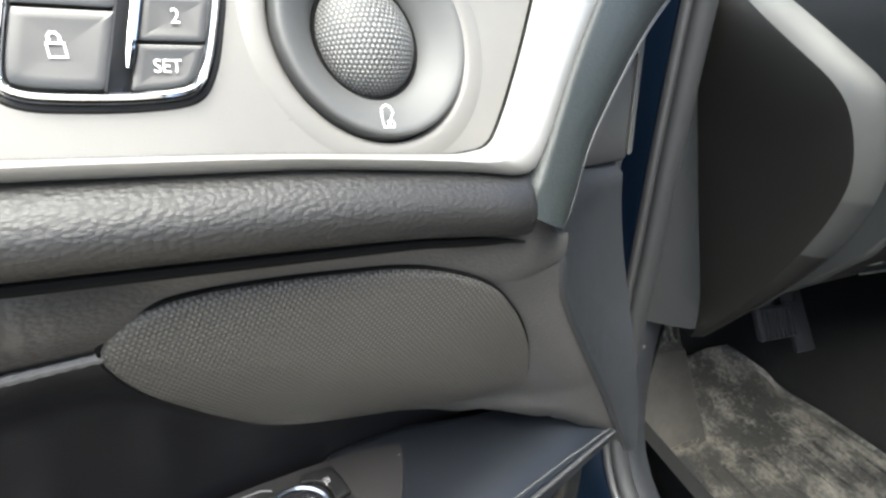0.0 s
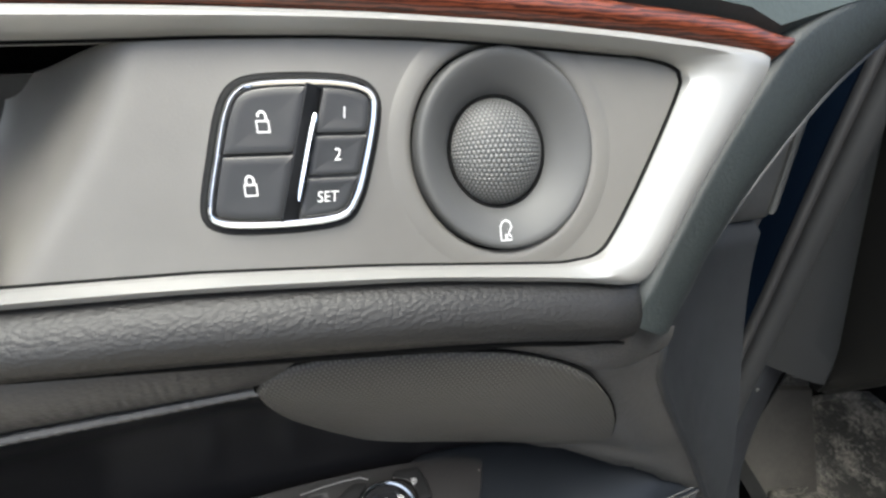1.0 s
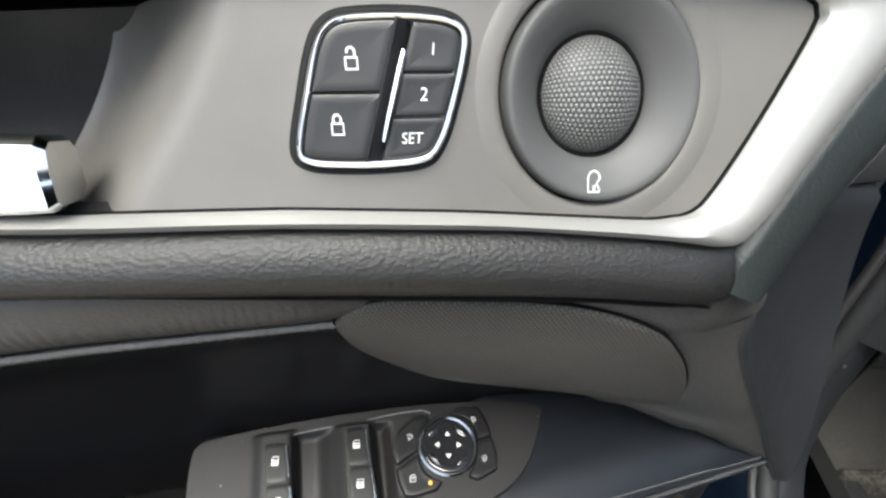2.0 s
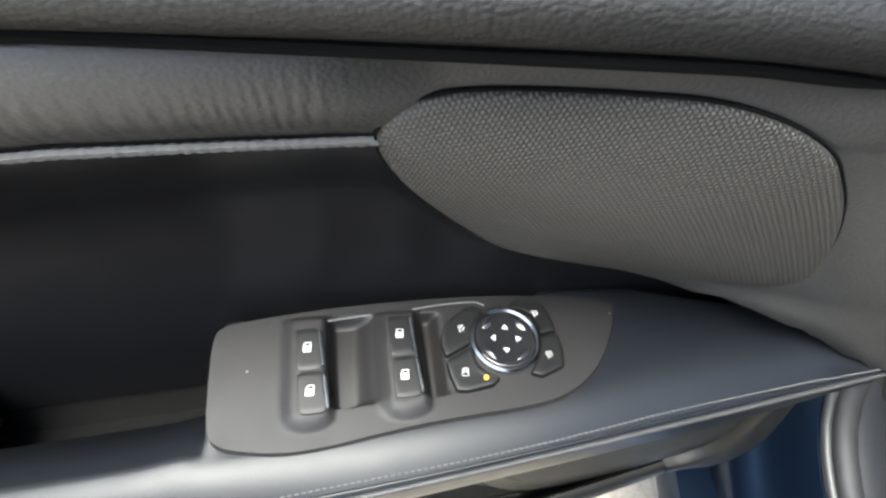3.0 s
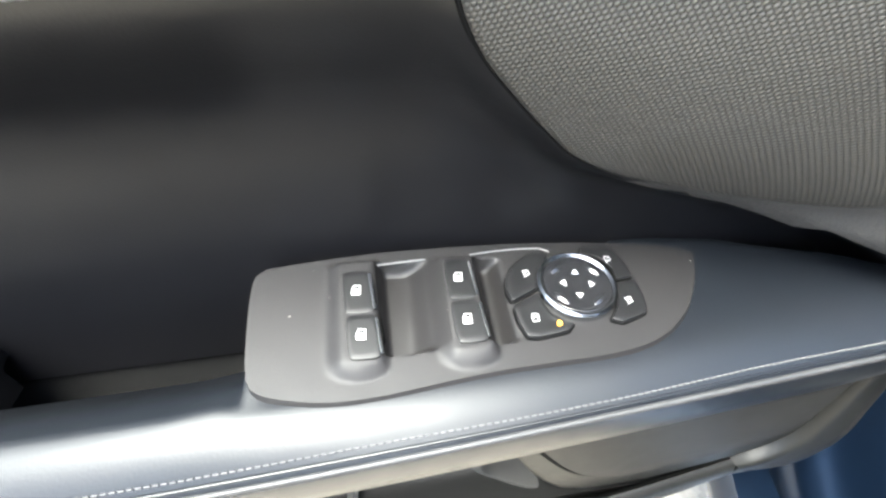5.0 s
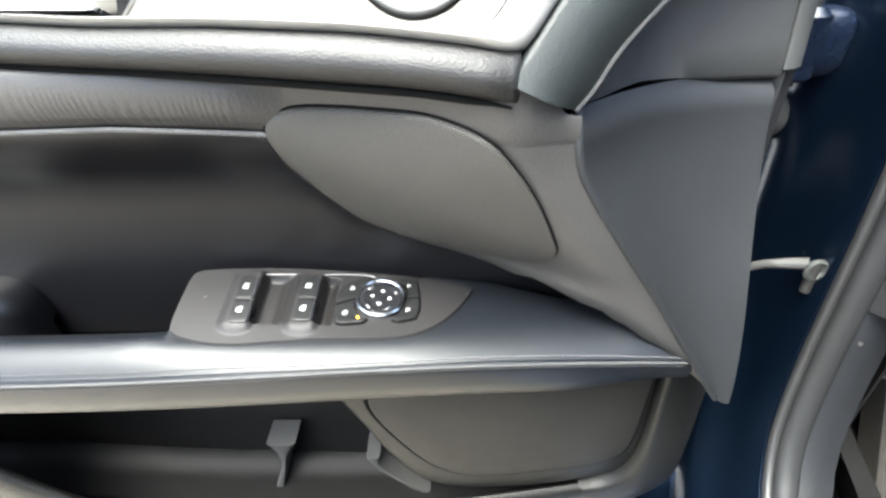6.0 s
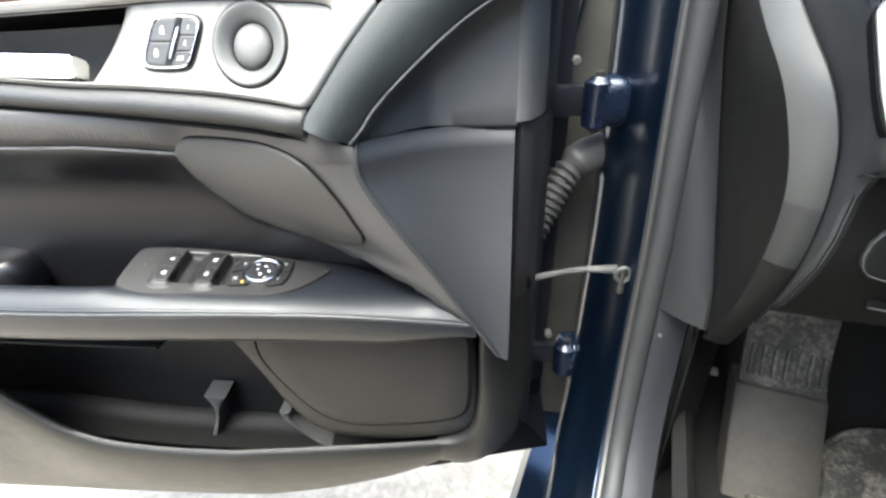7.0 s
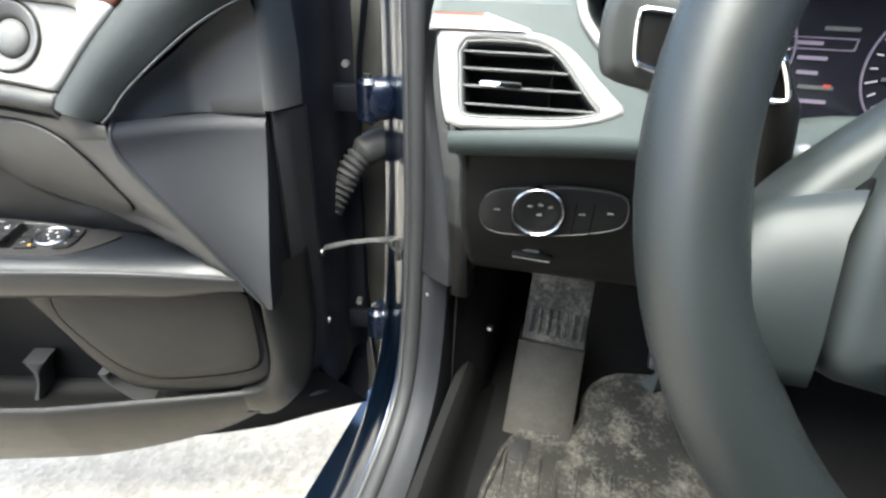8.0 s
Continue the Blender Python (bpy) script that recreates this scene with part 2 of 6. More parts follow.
M_SILLTRIM = plain("dark_slate_sill_trim", (0.0095, 0.0103, 0.0122), 0.6, grain=0.35, grain_scale=1100.0, spec=0.2)
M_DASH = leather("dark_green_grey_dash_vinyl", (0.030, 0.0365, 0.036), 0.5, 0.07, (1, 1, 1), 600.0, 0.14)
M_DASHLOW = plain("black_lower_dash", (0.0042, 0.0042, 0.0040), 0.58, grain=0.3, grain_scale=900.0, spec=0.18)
M_CARPET = plain("black_carpet", (0.006, 0.006, 0.006), 0.95, grain=0.6, grain_scale=700.0, spec=0.08)
M_MAT = dirty_mat("dirty_rubber_mat", (0.016, 0.0155, 0.014), (0.17, 0.158, 0.135), 0.5, lo=0.48, hi=0.70)
M_REST = dirty_mat("dusty_grey_footrest", (0.012, 0.0112, 0.0098), (0.042, 0.0385, 0.0335), 0.75, lo=0.25, hi=0.75)
M_WHEEL = leather("black_wheel_leather", (0.0090, 0.0110, 0.0108), 0.42, 0.03, (1, 1, 1), 700.0, 0.36)
M_HUB = plain("soft_grey_green_hub", (0.0150, 0.0182, 0.0178), 0.46, grain=0.03, spec=0.24)
M_POD = plain("dark_grey_lever_plastic", (0.028, 0.030, 0.029), 0.45, grain=0.1, spec=0.3)
M_VENTRIM = plain("satin_silver_vent_trim", (0.165, 0.162, 0.155), 0.48, metal=0.5, vary=0.04)
M_PILLAR = plain("dull_grey_brown_sealer", (0.032, 0.031, 0.027), 0.6, grain=0.3, grain_scale=400.0, vary=0.25, spec=0.25)
M_STALK = plain("grey_stalk_plastic", (0.085, 0.088, 0.085), 0.45, grain=0.1, spec=0.25)
M_SCREEN = plain("dark_display", (0.010, 0.010, 0.014), 0.15)
M_GRAVEL = gravel_mat()
M_RED = plain("red_mark", (0.6, 0.04, 0.03), 0.5)
M_MAUVE = plain("dim_display_bars", (0.16, 0.13, 0.17), 0.5)

# ---- building helpers ----


def lerp_line(pts, x):
    """The value at x of a line through (x, value) pairs, rising in x."""
    return float(np.interp(x, [p[0] for p in pts], [p[1] for p in pts]))


def smooth(a, b, x):
    t = min(1.0, max(0.0, (x - a) / (b - a)))
    return t * t * (3 - 2 * t)


def resample(pts, n, closed=False):
    p = [np.array(q, float) for q in pts]
    if closed:
        p.append(p[0])
    seg = [np.linalg.norm(p[i + 1] - p[i]) for i in range(len(p) - 1)]
    cum = np.concatenate([[0], np.cumsum(seg)])
    want = np.linspace(0, cum[-1], n, endpoint=not closed)
    return [np.array([np.interp(w, cum, [q[k] for q in p]) for k in range(len(p[0]))]) for w in want]


def rounded(pts, times=2, closed=True):
    """Cut the corners of a line, so that it runs round."""
    p = [np.array(q, float) for q in pts]
    for _ in range(times):
        out = [] if closed else [p[0]]
        m = len(p) if closed else len(p) - 1
        for i in range(m):
            a, b = p[i], p[(i + 1) % len(p)]
            out += [0.75 * a + 0.25 * b, 0.25 * a + 0.75 * b]
        p = out if closed else out + [p[-1]]
    return p


def spline(pts, n):
    """A closed smooth line through points, as n even steps."""
    p = [np.array(q, float) for q in pts]
    m, out = len(p), []
    for i in range(m):
        a, b, c, d = p[i - 1], p[i], p[(i + 1) % m], p[(i + 2) % m]
        for k in range(12):
            t = k / 12
            out.append(0.5 * (2 * b + (c - a) * t + (2 * a - 5 * b + 4 * c - d) * t * t + (3 * b - a - 3 * c + d) * t ** 3))
    return resample(out, n, True)


def part(name, bm, material, parent, label="", sharp=35.0):
    me = bpy.data.meshes.new(name)
    bmesh.ops.recalc_face_normals(bm, faces=bm.faces)
    bm.to_mesh(me)
    bm.free()
    for f in me.polygons:
        f.use_smooth = True
    me.set_sharp_from_angle(angle=radians(sharp))
    me.materials.append(material)
    ob = new(name, me)
    if parent is not None:
        ob.parent = parent
        ob.matrix_parent_inverse = Matrix.Translation(-parent.location) if parent.parent is None else Matrix.Identity(4)
    return tagged(ob, label=label)


def thing(name, at, label, category, group="", kind=""):
    e = new(name)
    e.empty_display_size = 0.05
    e.location = at
    return tagged(e, label, category, group, kind)


def grid(bm, rows, wrap=False, cap=False):
    """Faces between rows of points. wrap: each row is a ring. cap: close the first and last ring."""
    vs = [[bm.verts.new(tuple(p)) for p in r] for r in rows]
    for a, b in zip(vs, vs[1:]):
        n = len(a)
        for i in range(n if wrap else n - 1):
            j = (i + 1) % n
            try:
                bm.faces.new((a[i], a[j], b[j], b[i]))
            except ValueError:
                pass
    if cap:
        bm.faces.new(vs[0])
        bm.faces.new(list(reversed(vs[-1])))
    return vs


def sheet(rows, thick=0.0, push=(0, 1, 0)):
    """A shell from rows of points, with thickness along push."""
    bm = bmesh.new()
    vs = grid(bm, rows)
    if thick:
        d = Vector(push) * thick
        back = [[bm.verts.new(v.co + d) for v in r] for r in vs]
        for a, b in zip(back, back[1:]):
            for i in range(len(a) - 1):
                bm.faces.new((a[i], b[i], b[i + 1], a[i + 1]))
        rim = vs[0] + [r[-1] for r in vs[1:]] + list(reversed(vs[-1]))[1:] + [r[0] for r in reversed(vs)][1:-1]
        rimb = back[0] + [r[-1] for r in back[1:]] + list(reversed(back[-1]))[1:] + [r[0] for r in reversed(back)][1:-1]
        for i in range(len(rim)):
            j = (i + 1) % len(rim)
            try:
                bm.faces.new((rim[i], rimb[i], rimb[j], rim[j]))
            except ValueError:
                pass
    return bm


def inset2(pts, d):
    """A closed flat line moved inwards by d."""
    n = len(pts)
    area = sum(pts[i][0] * pts[(i + 1) % n][1] - pts[(i + 1) % n][0] * pts[i][1] for i in range(n))
    s = 1 if area > 0 else -1
    out = []
    for i in range(n):
        t = np.array(pts[(i + 1) % n][:2]) - np.array(pts[i - 1][:2])
        ln = np.linalg.norm(t)
        nrm = np.array([-t[1], t[0]]) / (ln if ln > 1e-9 else 1) * s
        out.append(np.array(pts[i][:2]) + nrm * d)
    return out


def slab(outline, place, high, deep, edge=0.0008, dome=0.0, hollow=0.0):
    """A plate with rounded edges on an outline. place(a, b, h) gives the point at height h over the surface."""
    c = sum(np.array(p[:2]) for p in outline) / len(outline)
    rings = [(outline, -deep), (outline, high - edge), (inset2(outline, edge * 0.3), high - edge * 0.3), (inset2(outline, edge), high)]
    bm = bmesh.new()
    base = inset2(outline, edge)
    for k in (0.75, 0.5, 0.25):
        rings.append(([c + (p - c) * k for p in base], high + dome * (1 - k * k) - hollow * (1 - k * k)))
    vs = grid(bm, [[place(p[0], p[1], h) for p in r] for r, h in rings], wrap=True)
    mid = bm.verts.new(place(c[0], c[1], high + dome - hollow))
    last = vs[-1]
    for i in range(len(last)):
        bm.faces.new((last[i], last[(i + 1) % len(last)], mid))
    return bm


def band(outer, inner, place, high, deep, edge=0.001, n=96):
    """A raised frame between two closed outlines."""
    rings = [(outer, -deep), (outer, high - edge), (inset2(outer, edge), high), (inset2(inner, -edge), high), (inner, high - edge), (inner, -deep)]
    bm = bmesh.new()
    grid(bm, [[place(p[0], p[1], h) for p in r] for r, h in rings], wrap=True)
    return bm


def circle(cx, cy, rx, ry=None, n=40, a0=0.0, a1=360.0):
    ry = rx if ry is None else ry
    m = n if abs(a1 - a0) >= 360 else n - 1
    return [np.array((cx + rx * math.cos(radians(a0 + (a1 - a0) * i / m)), cy + ry * math.sin(radians(a0 + (a1 - a0) * i / m)))) for i in range(n)]


def tube(path, radius, sides=10, cap=True, flat=1.0):
    """A round bar along a line; radius may be a list."""
    p = [Vector(q) for q in path]
    rad = radius if isinstance(radius, (list, tuple)) else [radius] * len(p)
    rows, side = [], None
    for i, q in enumerate(p):
        t = (p[min(i + 1, len(p) - 1)] - p[max(i - 1, 0)]).normalized()
        if side is None:
            side = t.orthogonal().normalized()
        side = (side - t * side.dot(t)).normalized()
        up = t.cross(side)
        rows.append([q + rad[i] * (math.cos(2 * math.pi * k / sides) * side + flat * math.sin(2 * math.pi * k / sides) * up) for k in range(sides)])
    bm = bmesh.new()
    grid(bm, rows, wrap=True, cap=cap)
    return bm


def box(c, size, bevel=0.003, m=None, segs=2):
    bm = bmesh.new()
    bmesh.ops.create_cube(bm, size=1.0)
    bmesh.ops.scale(bm, vec=size, verts=bm.verts)
    if bevel:
        bmesh.ops.bevel(bm, geom=list(bm.edges), offset=bevel, segments=segs, affect="EDGES", profile=0.6)
    bmesh.ops.transform(bm, matrix=(m if m is not None else Matrix.Identity(4)), verts=bm.verts)
    bmesh.ops.translate(bm, vec=c, verts=bm.verts)
    return bm


def joined(*bms):
    out = bmesh.new()
    for b in bms:
        me = bpy.data.meshes.new("tmp")
        b.to_mesh(me)
        b.free()
        out.from_mesh(me)
        bpy.data.meshes.remove(me)
    return out


def lettering(text, size, at):
    """Flat letters as a mesh; at(a, b) puts a point of the flat text into the world."""
    cu = bpy.data.curves.new("letters", "FONT")
    cu.body, cu.size, cu.align_x, cu.align_y = text, size, "CENTER", "CENTER"
    ob = new("letters", cu)
    bpy.context.view_layer.update()
    me = bpy.data.meshes.new_from_object(ob.evaluated_get(bpy.context.evaluated_depsgraph_get()))
    bm = bmesh.new()
    bm.from_mesh(me)
    for v in bm.verts:
        v.co = at(v.co.x, v.co.y)
    bpy.data.objects.remove(ob)
    bpy.data.curves.remove(cu)
    bpy.data.meshes.remove(me)
    return bm


def strokes(lines, width, at, closed=False):
    """A drawn sign of flat strokes; lines in a unit square, at(a, b) places a point."""
    bm = bmesh.new()
    for ln in lines:
        shut = np.linalg.norm(np.array(ln[0]) - np.array(ln[-1])) < 1e-6
        p = [np.array(q, float) for q in (ln[:-1] if shut else ln)]
        n = len(p)
        left, right = [], []
        for i in range(n):
            a = p[i - 1] if (i or shut) else p[i]
            b = p[(i + 1) % n] if (i < n - 1 or shut) else p[i]
            t = b - a
            t = t / (np.linalg.norm(t) + 1e-9)
            nn = np.array((-t[1], t[0])) * width / 2
            left.append(bm.verts.new(at(*(p[i] + nn))))
            right.append(bm.verts.new(at(*(p[i] - nn))))
        for i in range(n if shut else n - 1):
            j = (i + 1) % n
            bm.faces.new((left[i], left[j], right[j], right[i]))
    return bm


def fill(poly, at):
    bm = bmesh.new()
    bm.faces.new([bm.verts.new(at(*q)) for q in poly])
    return bm

# ---- ground ----
GROUND = -0.05
bm = bmesh.new()
n = 40
pos = [math.copysign(abs(i / n) ** 4 * 600 + abs(i / n) * 3, i) for i in range(-n, n + 1)]
grid(bm, [[(x, y, GROUND) for x in pos] for y in pos])
ground = part("ground", bm, M_GRAVEL, None)
tagged(ground, "pale compacted gravel ground beside the car", "ground", kind="structure")

# ---- the open car door; x runs along it to the hinges, y through it to the outside ----
door = thing("car_door", (0.43, 0.30, 0.2), "open front car door, black leather lining, dark blue outside", "car door")


def upper(x, z, h=0.0):
    """The sloping upper lining; h metres towards the cabin."""
    return Vector((x + 0.07 * h, -0.3094 - 0.082 * x + 0.4528 * z - 0.905 * h, z + 0.41 * h))


Z_SILVER = [(-0.62, 0.917), (-0.112, 0.906), (-0.04, 0.902), (0.028, 0.901), (0.107, 0.897), (0.162, 0.891), (0.186, 0.887)]
Z_INNER = [(-0.62, 0.923), (-0.112, 0.911), (-0.04, 0.907), (0.029, 0.906), (0.087, 0.903), (0.151, 0.898), (0.169, 0.897)]
Z_TOPIN = [(-0.62, 0.953), (-0.12, 0.964), (0.014, 0.9695), (0.04, 0.971), (0.074, 0.972), (0.111, 0.972), (0.152, 0.970), (0.194, 0.9675), (0.212, 0.964)]
Z_WOODLO = [(-0.62, 0.960), (-0.12, 0.971), (-0.017, 0.976), (0.041, 0.9775), (0.093, 0.9775), (0.153, 0.976), (0.199, 0.9735), (0.24, 0.9695)]
Z_WOODHI = [(-0.62, 0.980), (-0.1, 0.993), (0.059, 0.992), (0.161, 0.986), (0.215, 0.9825), (0.242, 0.9795), (0.262, 0.974)]
Z_GROOVE = [(-0.62, 0.900), (-0.125, 0.885), (-0.035, 0.881), (0.053, 0.875), (0.138, 0.869), (0.176, 0.864), (0.222, 0.854)]
Z_SEAM = [(-0.62, 0.862), (-0.154, 0.847), (-0.058, 0.848), (-0.008, 0.8450), (0.025, 0.8425), (0.039, 0.8412), (0.06, 0.841), (0.24, 0.838)]

# matte panel that carries the lock buttons and the tweeter, turning back into the handle recess
rows = []
for k in range(15):
    f = k / 14
    row = []
    for i in range(61):
        e = 0.012 - 0.040 * (1 - f) ** 1.4
        x = e - 0.035 + (0.219 - 0.038 * (1 - f) - e + 0.035) * (i / 60) ** 1.3
        z = lerp_line(Z_INNER, x) * (1 - f) + lerp_line(Z_TOPIN, x) * f
        row.append(upper(x, z, -0.002 - 0.042 * (1 - smooth(e - 0.035, e + 0.012, x))))
    rows.append(row)
panel_bm = sheet(rows, 0.004)
seat = [f for f in panel_bm.faces if math.hypot(f.calc_center_median().x - 0.1370, f.calc_center_median().z - 0.9374) < 0.0400]
bmesh.ops.delete(panel_bm, geom=seat, context="FACES")
part("lining_panel", panel_bm, M_PANEL, door, "dark taupe satin plastic panel")

# handle recess
rows = []
for k in range(9):
    f = k / 8
    rows.append([upper(x, lerp_line(Z_INNER, x) * (1 - f) + lerp_line(Z_TOPIN, x) * f, -0.040 - 0.012 * math.sin(math.pi * f)) for x in np.linspace(-0.62, 0.02, 30)])
part("handle_recess", sheet(rows, 0.004), M_POCKET, door, "dark recess behind the pull handle")

# pull handle: long chrome bar with a squared end
rows = []
for x in (-0.31, -0.30, -0.2, -0.1, -0.045, -0.036, -0.0335):
    s = 0.8 if x > -0.034 or x < -0.305 else (0.96 if x > -0.04 else 1.0)
    c = (0.919, 0.001)
    prof = [(-0.0105, 0.0), (-0.0105, 0.006), (-0.009, 0.0085), (0.0, 0.0095), (0.008, 0.008), (0.0105, 0.004), (0.0105, -0.012), (0.007, -0.017), (-0.006, -0.017), (-0.0105, -0.010)]
    rows.append([upper(x, c[0] - 0.02 * (x + 0.04) + s * dz, c[1] + s * h) for dz, h in prof])
bm = bmesh.new()
grid(bm, rows, wrap=True, cap=True)
part("pull_handle", bm, M_CHROME, door, "chrome inside pull handle", 30)

# silver frame
inner = [(x, lerp_line(Z_INNER, x)) for x in np.linspace(-0.62, 0.160, 60)]
inner += [tuple(p) for p in rounded([(0.160, 0.898), (0.173, 0.8985), (0.181, 0.907), (0.195, 0.928), (0.2095, 0.953), (0.2135, 0.962), (0.206, 0.966), (0.19, 0.968)], 2, False)]
inner += [(x, lerp_line(Z_TOPIN, x)) for x in np.linspace(0.188, -0.62, 60)]
outer = [(x, lerp_line(Z_SILVER, x)) for x in np.linspace(-0.62, 0.180, 60)]
outer += [tuple(p) for p in rounded([(0.180, 0.8885), (0.188, 0.8872), (0.195, 0.891), (0.210, 0.9125), (0.226, 0.934), (0.254, 0.9655), (0.249, 0.9685), (0.24, 0.9697)], 2, False)]
outer += [(x, lerp_line(Z_WOODLO, x)) for x in np.linspace(0.238, -0.62, 60)]
rings = []
for (o, i) in zip(resample(outer, 400), resample(inner, 400)):
    d = i - o
    wide = smooth(0.008, 0.02, float(np.linalg.norm(d)))
    rings.append([upper(*o, -0.006), upper(*(o + d * 0.02), 0.003), upper(*(o + d * 0.12), 0.0052 + 0.001 * wide), upper(*(o + d * 0.5), 0.0062 + 0.002 * wide), upper(*(o + d * 0.85), 0.0045), upper(*(o + d * 0.98), 0.002), upper(*i, -0.006)])
bm = bmesh.new()
grid(bm, rings)
part("silver_frame", bm, M_SILVER, door, "satin champagne-silver trim frame", 50)

part("frame_gap", tube([upper(*q, -0.0016) for q in resample(inner, 400)], 0.0008, 6), M_GROOVE, door)

# wood strip and the upper pad
rows = []
for x in [*np.linspace(-0.62, 0.2, 50), 0.215, 0.23, 0.24, 0.25, 0.257, 0.262]:
    lo = lerp_line(Z_WOODLO, x) - 0.004 * smooth(0.235, 0.252, x) + 0.007 * smooth(0.25, 0.262, x)
    hi = max(lerp_line(Z_WOODHI, x), lo + 0.001)
    rows.append([upper(x, lo + (hi - lo) * f, h - (0.004 if x > 0.259 else 0)) for f, h in ((0, -0.003), (0.04, 0.004), (0.3, 0.0075), (0.6, 0.0075), (0.92, 0.003), (1.0, -0.006))])
part("wood_strip", sheet(rows), M_WOOD, door, "red-brown lacquered wood strip", 60)
rows = []
for x in np.linspace(-0.62, 0.42, 70):
    z0 = lerp_line(Z_WOODHI, x) if x < 0.25 else 0.973 + 0.25 * (x - 0.25)
    y0 = upper(x, z0).y
    rows.append([(x, y0 + dy, z0 + dz) for dy, dz in ((0.012, -0.012), (0.003, 0.0), (-0.002, 0.006), (0.004, 0.016), (0.02, 0.032), (0.045, 0.045), (0.075, 0.05), (0.10, 0.045), (0.10, 0.0))])
part("upper_pad", sheet(rows), M_DASH, door, "grey-green soft upper door pad", 60)

# padded roll under the silver
rows = []
for x in [*np.linspace(-0.62, 0.170, 56), 0.176, 0.181, 0.185, 0.188, 0.190]:
    zt, zb = lerp_line(Z_SILVER, x) + 0.002, lerp_line(Z_GROOVE, x)
    yt = upper(x, zt).y
    out = 0.016 - 0.005 * smooth(0.172, 0.190, x) - (0.006 if x > 0.189 else 0)
    rows.append([(x, yt + 0.012, zt + 0.001), (x, yt - 0.001, zt), (x, yt - out * 0.55, zt - 0.004), (x, yt - out * 0.9, zt - (zt - zb) * 0.38), (x, yt - out, zt - (zt - zb) * 0.6), (x, yt - out * 0.85, zt - (zt - zb) * 0.82), (x, yt - out * 0.35, zb + 0.0005), (x, yt + 0.02, zb + 0.001)])
part("padded_roll", sheet(rows), M_ROLL, door, "black grained leather roll", 70)

# black tube that paints the shade in the groove between roll and insert
groove = [(x, upper(x, lerp_line(Z_GROOVE, x) + 0.008).y + 0.0005, lerp_line(Z_GROOVE, x) - 0.0002) for x in np.linspace(-0.61, 0.186, 90)]
part("roll_groove_shade", tube(groove, [float(0.0022 * (1 - 0.7 * smooth(0.16, 0.186, q[0]))) for q in groove], 8), M_GROOVE, door)

# lining surface below the groove
X_RIDGE = [(0.60, 0.372), (0.624, 0.359), (0.662, 0.334), (0.718, 0.298), (0.762, 0.267), (0.802, 0.240), (0.821, 0.229), (0.839, 0.225), (0.87, 0.225)]
X_FLARE = [(0.60, 0.350), (0.63, 0.330), (0.664, 0.296), (0.702, 0.240), (0.714, 0.214), (0.722, 0.18), (0.738, 0.13), (0.750, 0.095), (0.762, 0.075), (0.777, 0.060), (0.795, 0.045), (0.81, 0.038), (0.825, 0.032), (0.838, 0.018), (0.87, 0.010)]
Y_BACK = [(0.58, 0.156), (0.66, 0.153), (0.70, 0.149), (0.75, 0.148), (0.79, 0.142), (0.813, 0.131), (0.826, 0.115), (0.838, 0.1065), (0.852, 0.104), (0.87, 0.101), (0.89, 0.101)]


def cover_y(x, z):
    """The gently bowed plane of the mid-range speaker cover."""
    a, b = min(max(x, 0.02), 0.25) - 0.13, min(max(z, 0.73), 0.875) - 0.81
    return 0.1003 - 0.2506 * a - 0.3156 * b + b * b - a * a - 0.5 * a * b


def lining(x, z):
    w = smooth(-0.004, 0.024, x - lerp_line(X_FLARE, z))
    near = cover_y(x, z) + 0.0012
    near += (0.079 - near) * smooth(0.055, 0.0, lerp_line(X_RIDGE, z) - x)
    yb = sum(lerp_line(Y_BACK, z + d) for d in (-0.016, -0.008, 0.0, 0.008, 0.016)) / 5
    return (1 - w) * yb + w * min(near, yb)


xs_f = [0, .12, .24, .34, .44, .52, .58, .62, .65, .68, .70, .72, .74, .76, .775, .79, .805, .82, .835, .85, .865, .88, .895, .91, .925, .94, .955, .97, .985, 1.0]
rows = []
for k in range(19):
    f = k / 18
    row = []
    for x in [*np.linspace(-0.62, -0.20, 24)[:-1], *np.linspace(-0.20, 0.05, 300)[:-1], *np.linspace(0.05, 0.225, 40)]:
        zg, zs = lerp_line(Z_GROOVE, x), lerp_line(Z_SEAM, x)
        z = zg + (zs - zg) * f
        puff = 0.006 * math.sin(math.pi * min(1, f * 1.05)) ** 0.6 * (1 - 0.8 * smooth(0.02, 0.06, x))
        # the hide is gathered into small creases above the seam
        crease = smooth(-0.17, -0.06, x) * (1 - smooth(0.015, 0.04, x)) * smooth(0.25, 0.62, f + 0.10 * math.sin(47 * x)) * (1 - smooth(0.90, 1.0, f))
        puff += 0.00019 * crease * (math.sin(1250 * x + 6 * math.sin(83 * x) + 7 * f) + 0.7 * math.sin(1790 * x + 1.7 + 5 * math.sin(57 * x) - 9 * f) * math.sin(140 * x + 8 * f))
        fade = 1 - smooth(0.155, 0.185, x)
        row.append((x, lining(x, z) - puff + (0.012 * fade if k == 0 else 0), z + 0.016 * (1 - fade) * (1 - smooth(0.200, 0.218, x)) * (1 - f) ** 2))
    rows.append(row)
part("insert_leather", sheet(rows), M_LEATHER, door, "black grained leather insert", 70)
rows = []
for k in range(31):
    f = k / 30
    row = []
    for s in xs_f:
        zs = lerp_line(Z_SEAM, -0.62 + s * 0.845)
        z = zs + (0.634 - zs) * f
        x = -0.62 + s * (lerp_line(X_RIDGE, z) + 0.62)
        row.append((x, lining(x, z), z))
    rows.append(row)
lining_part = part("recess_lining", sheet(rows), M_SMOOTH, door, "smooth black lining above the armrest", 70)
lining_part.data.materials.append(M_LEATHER)
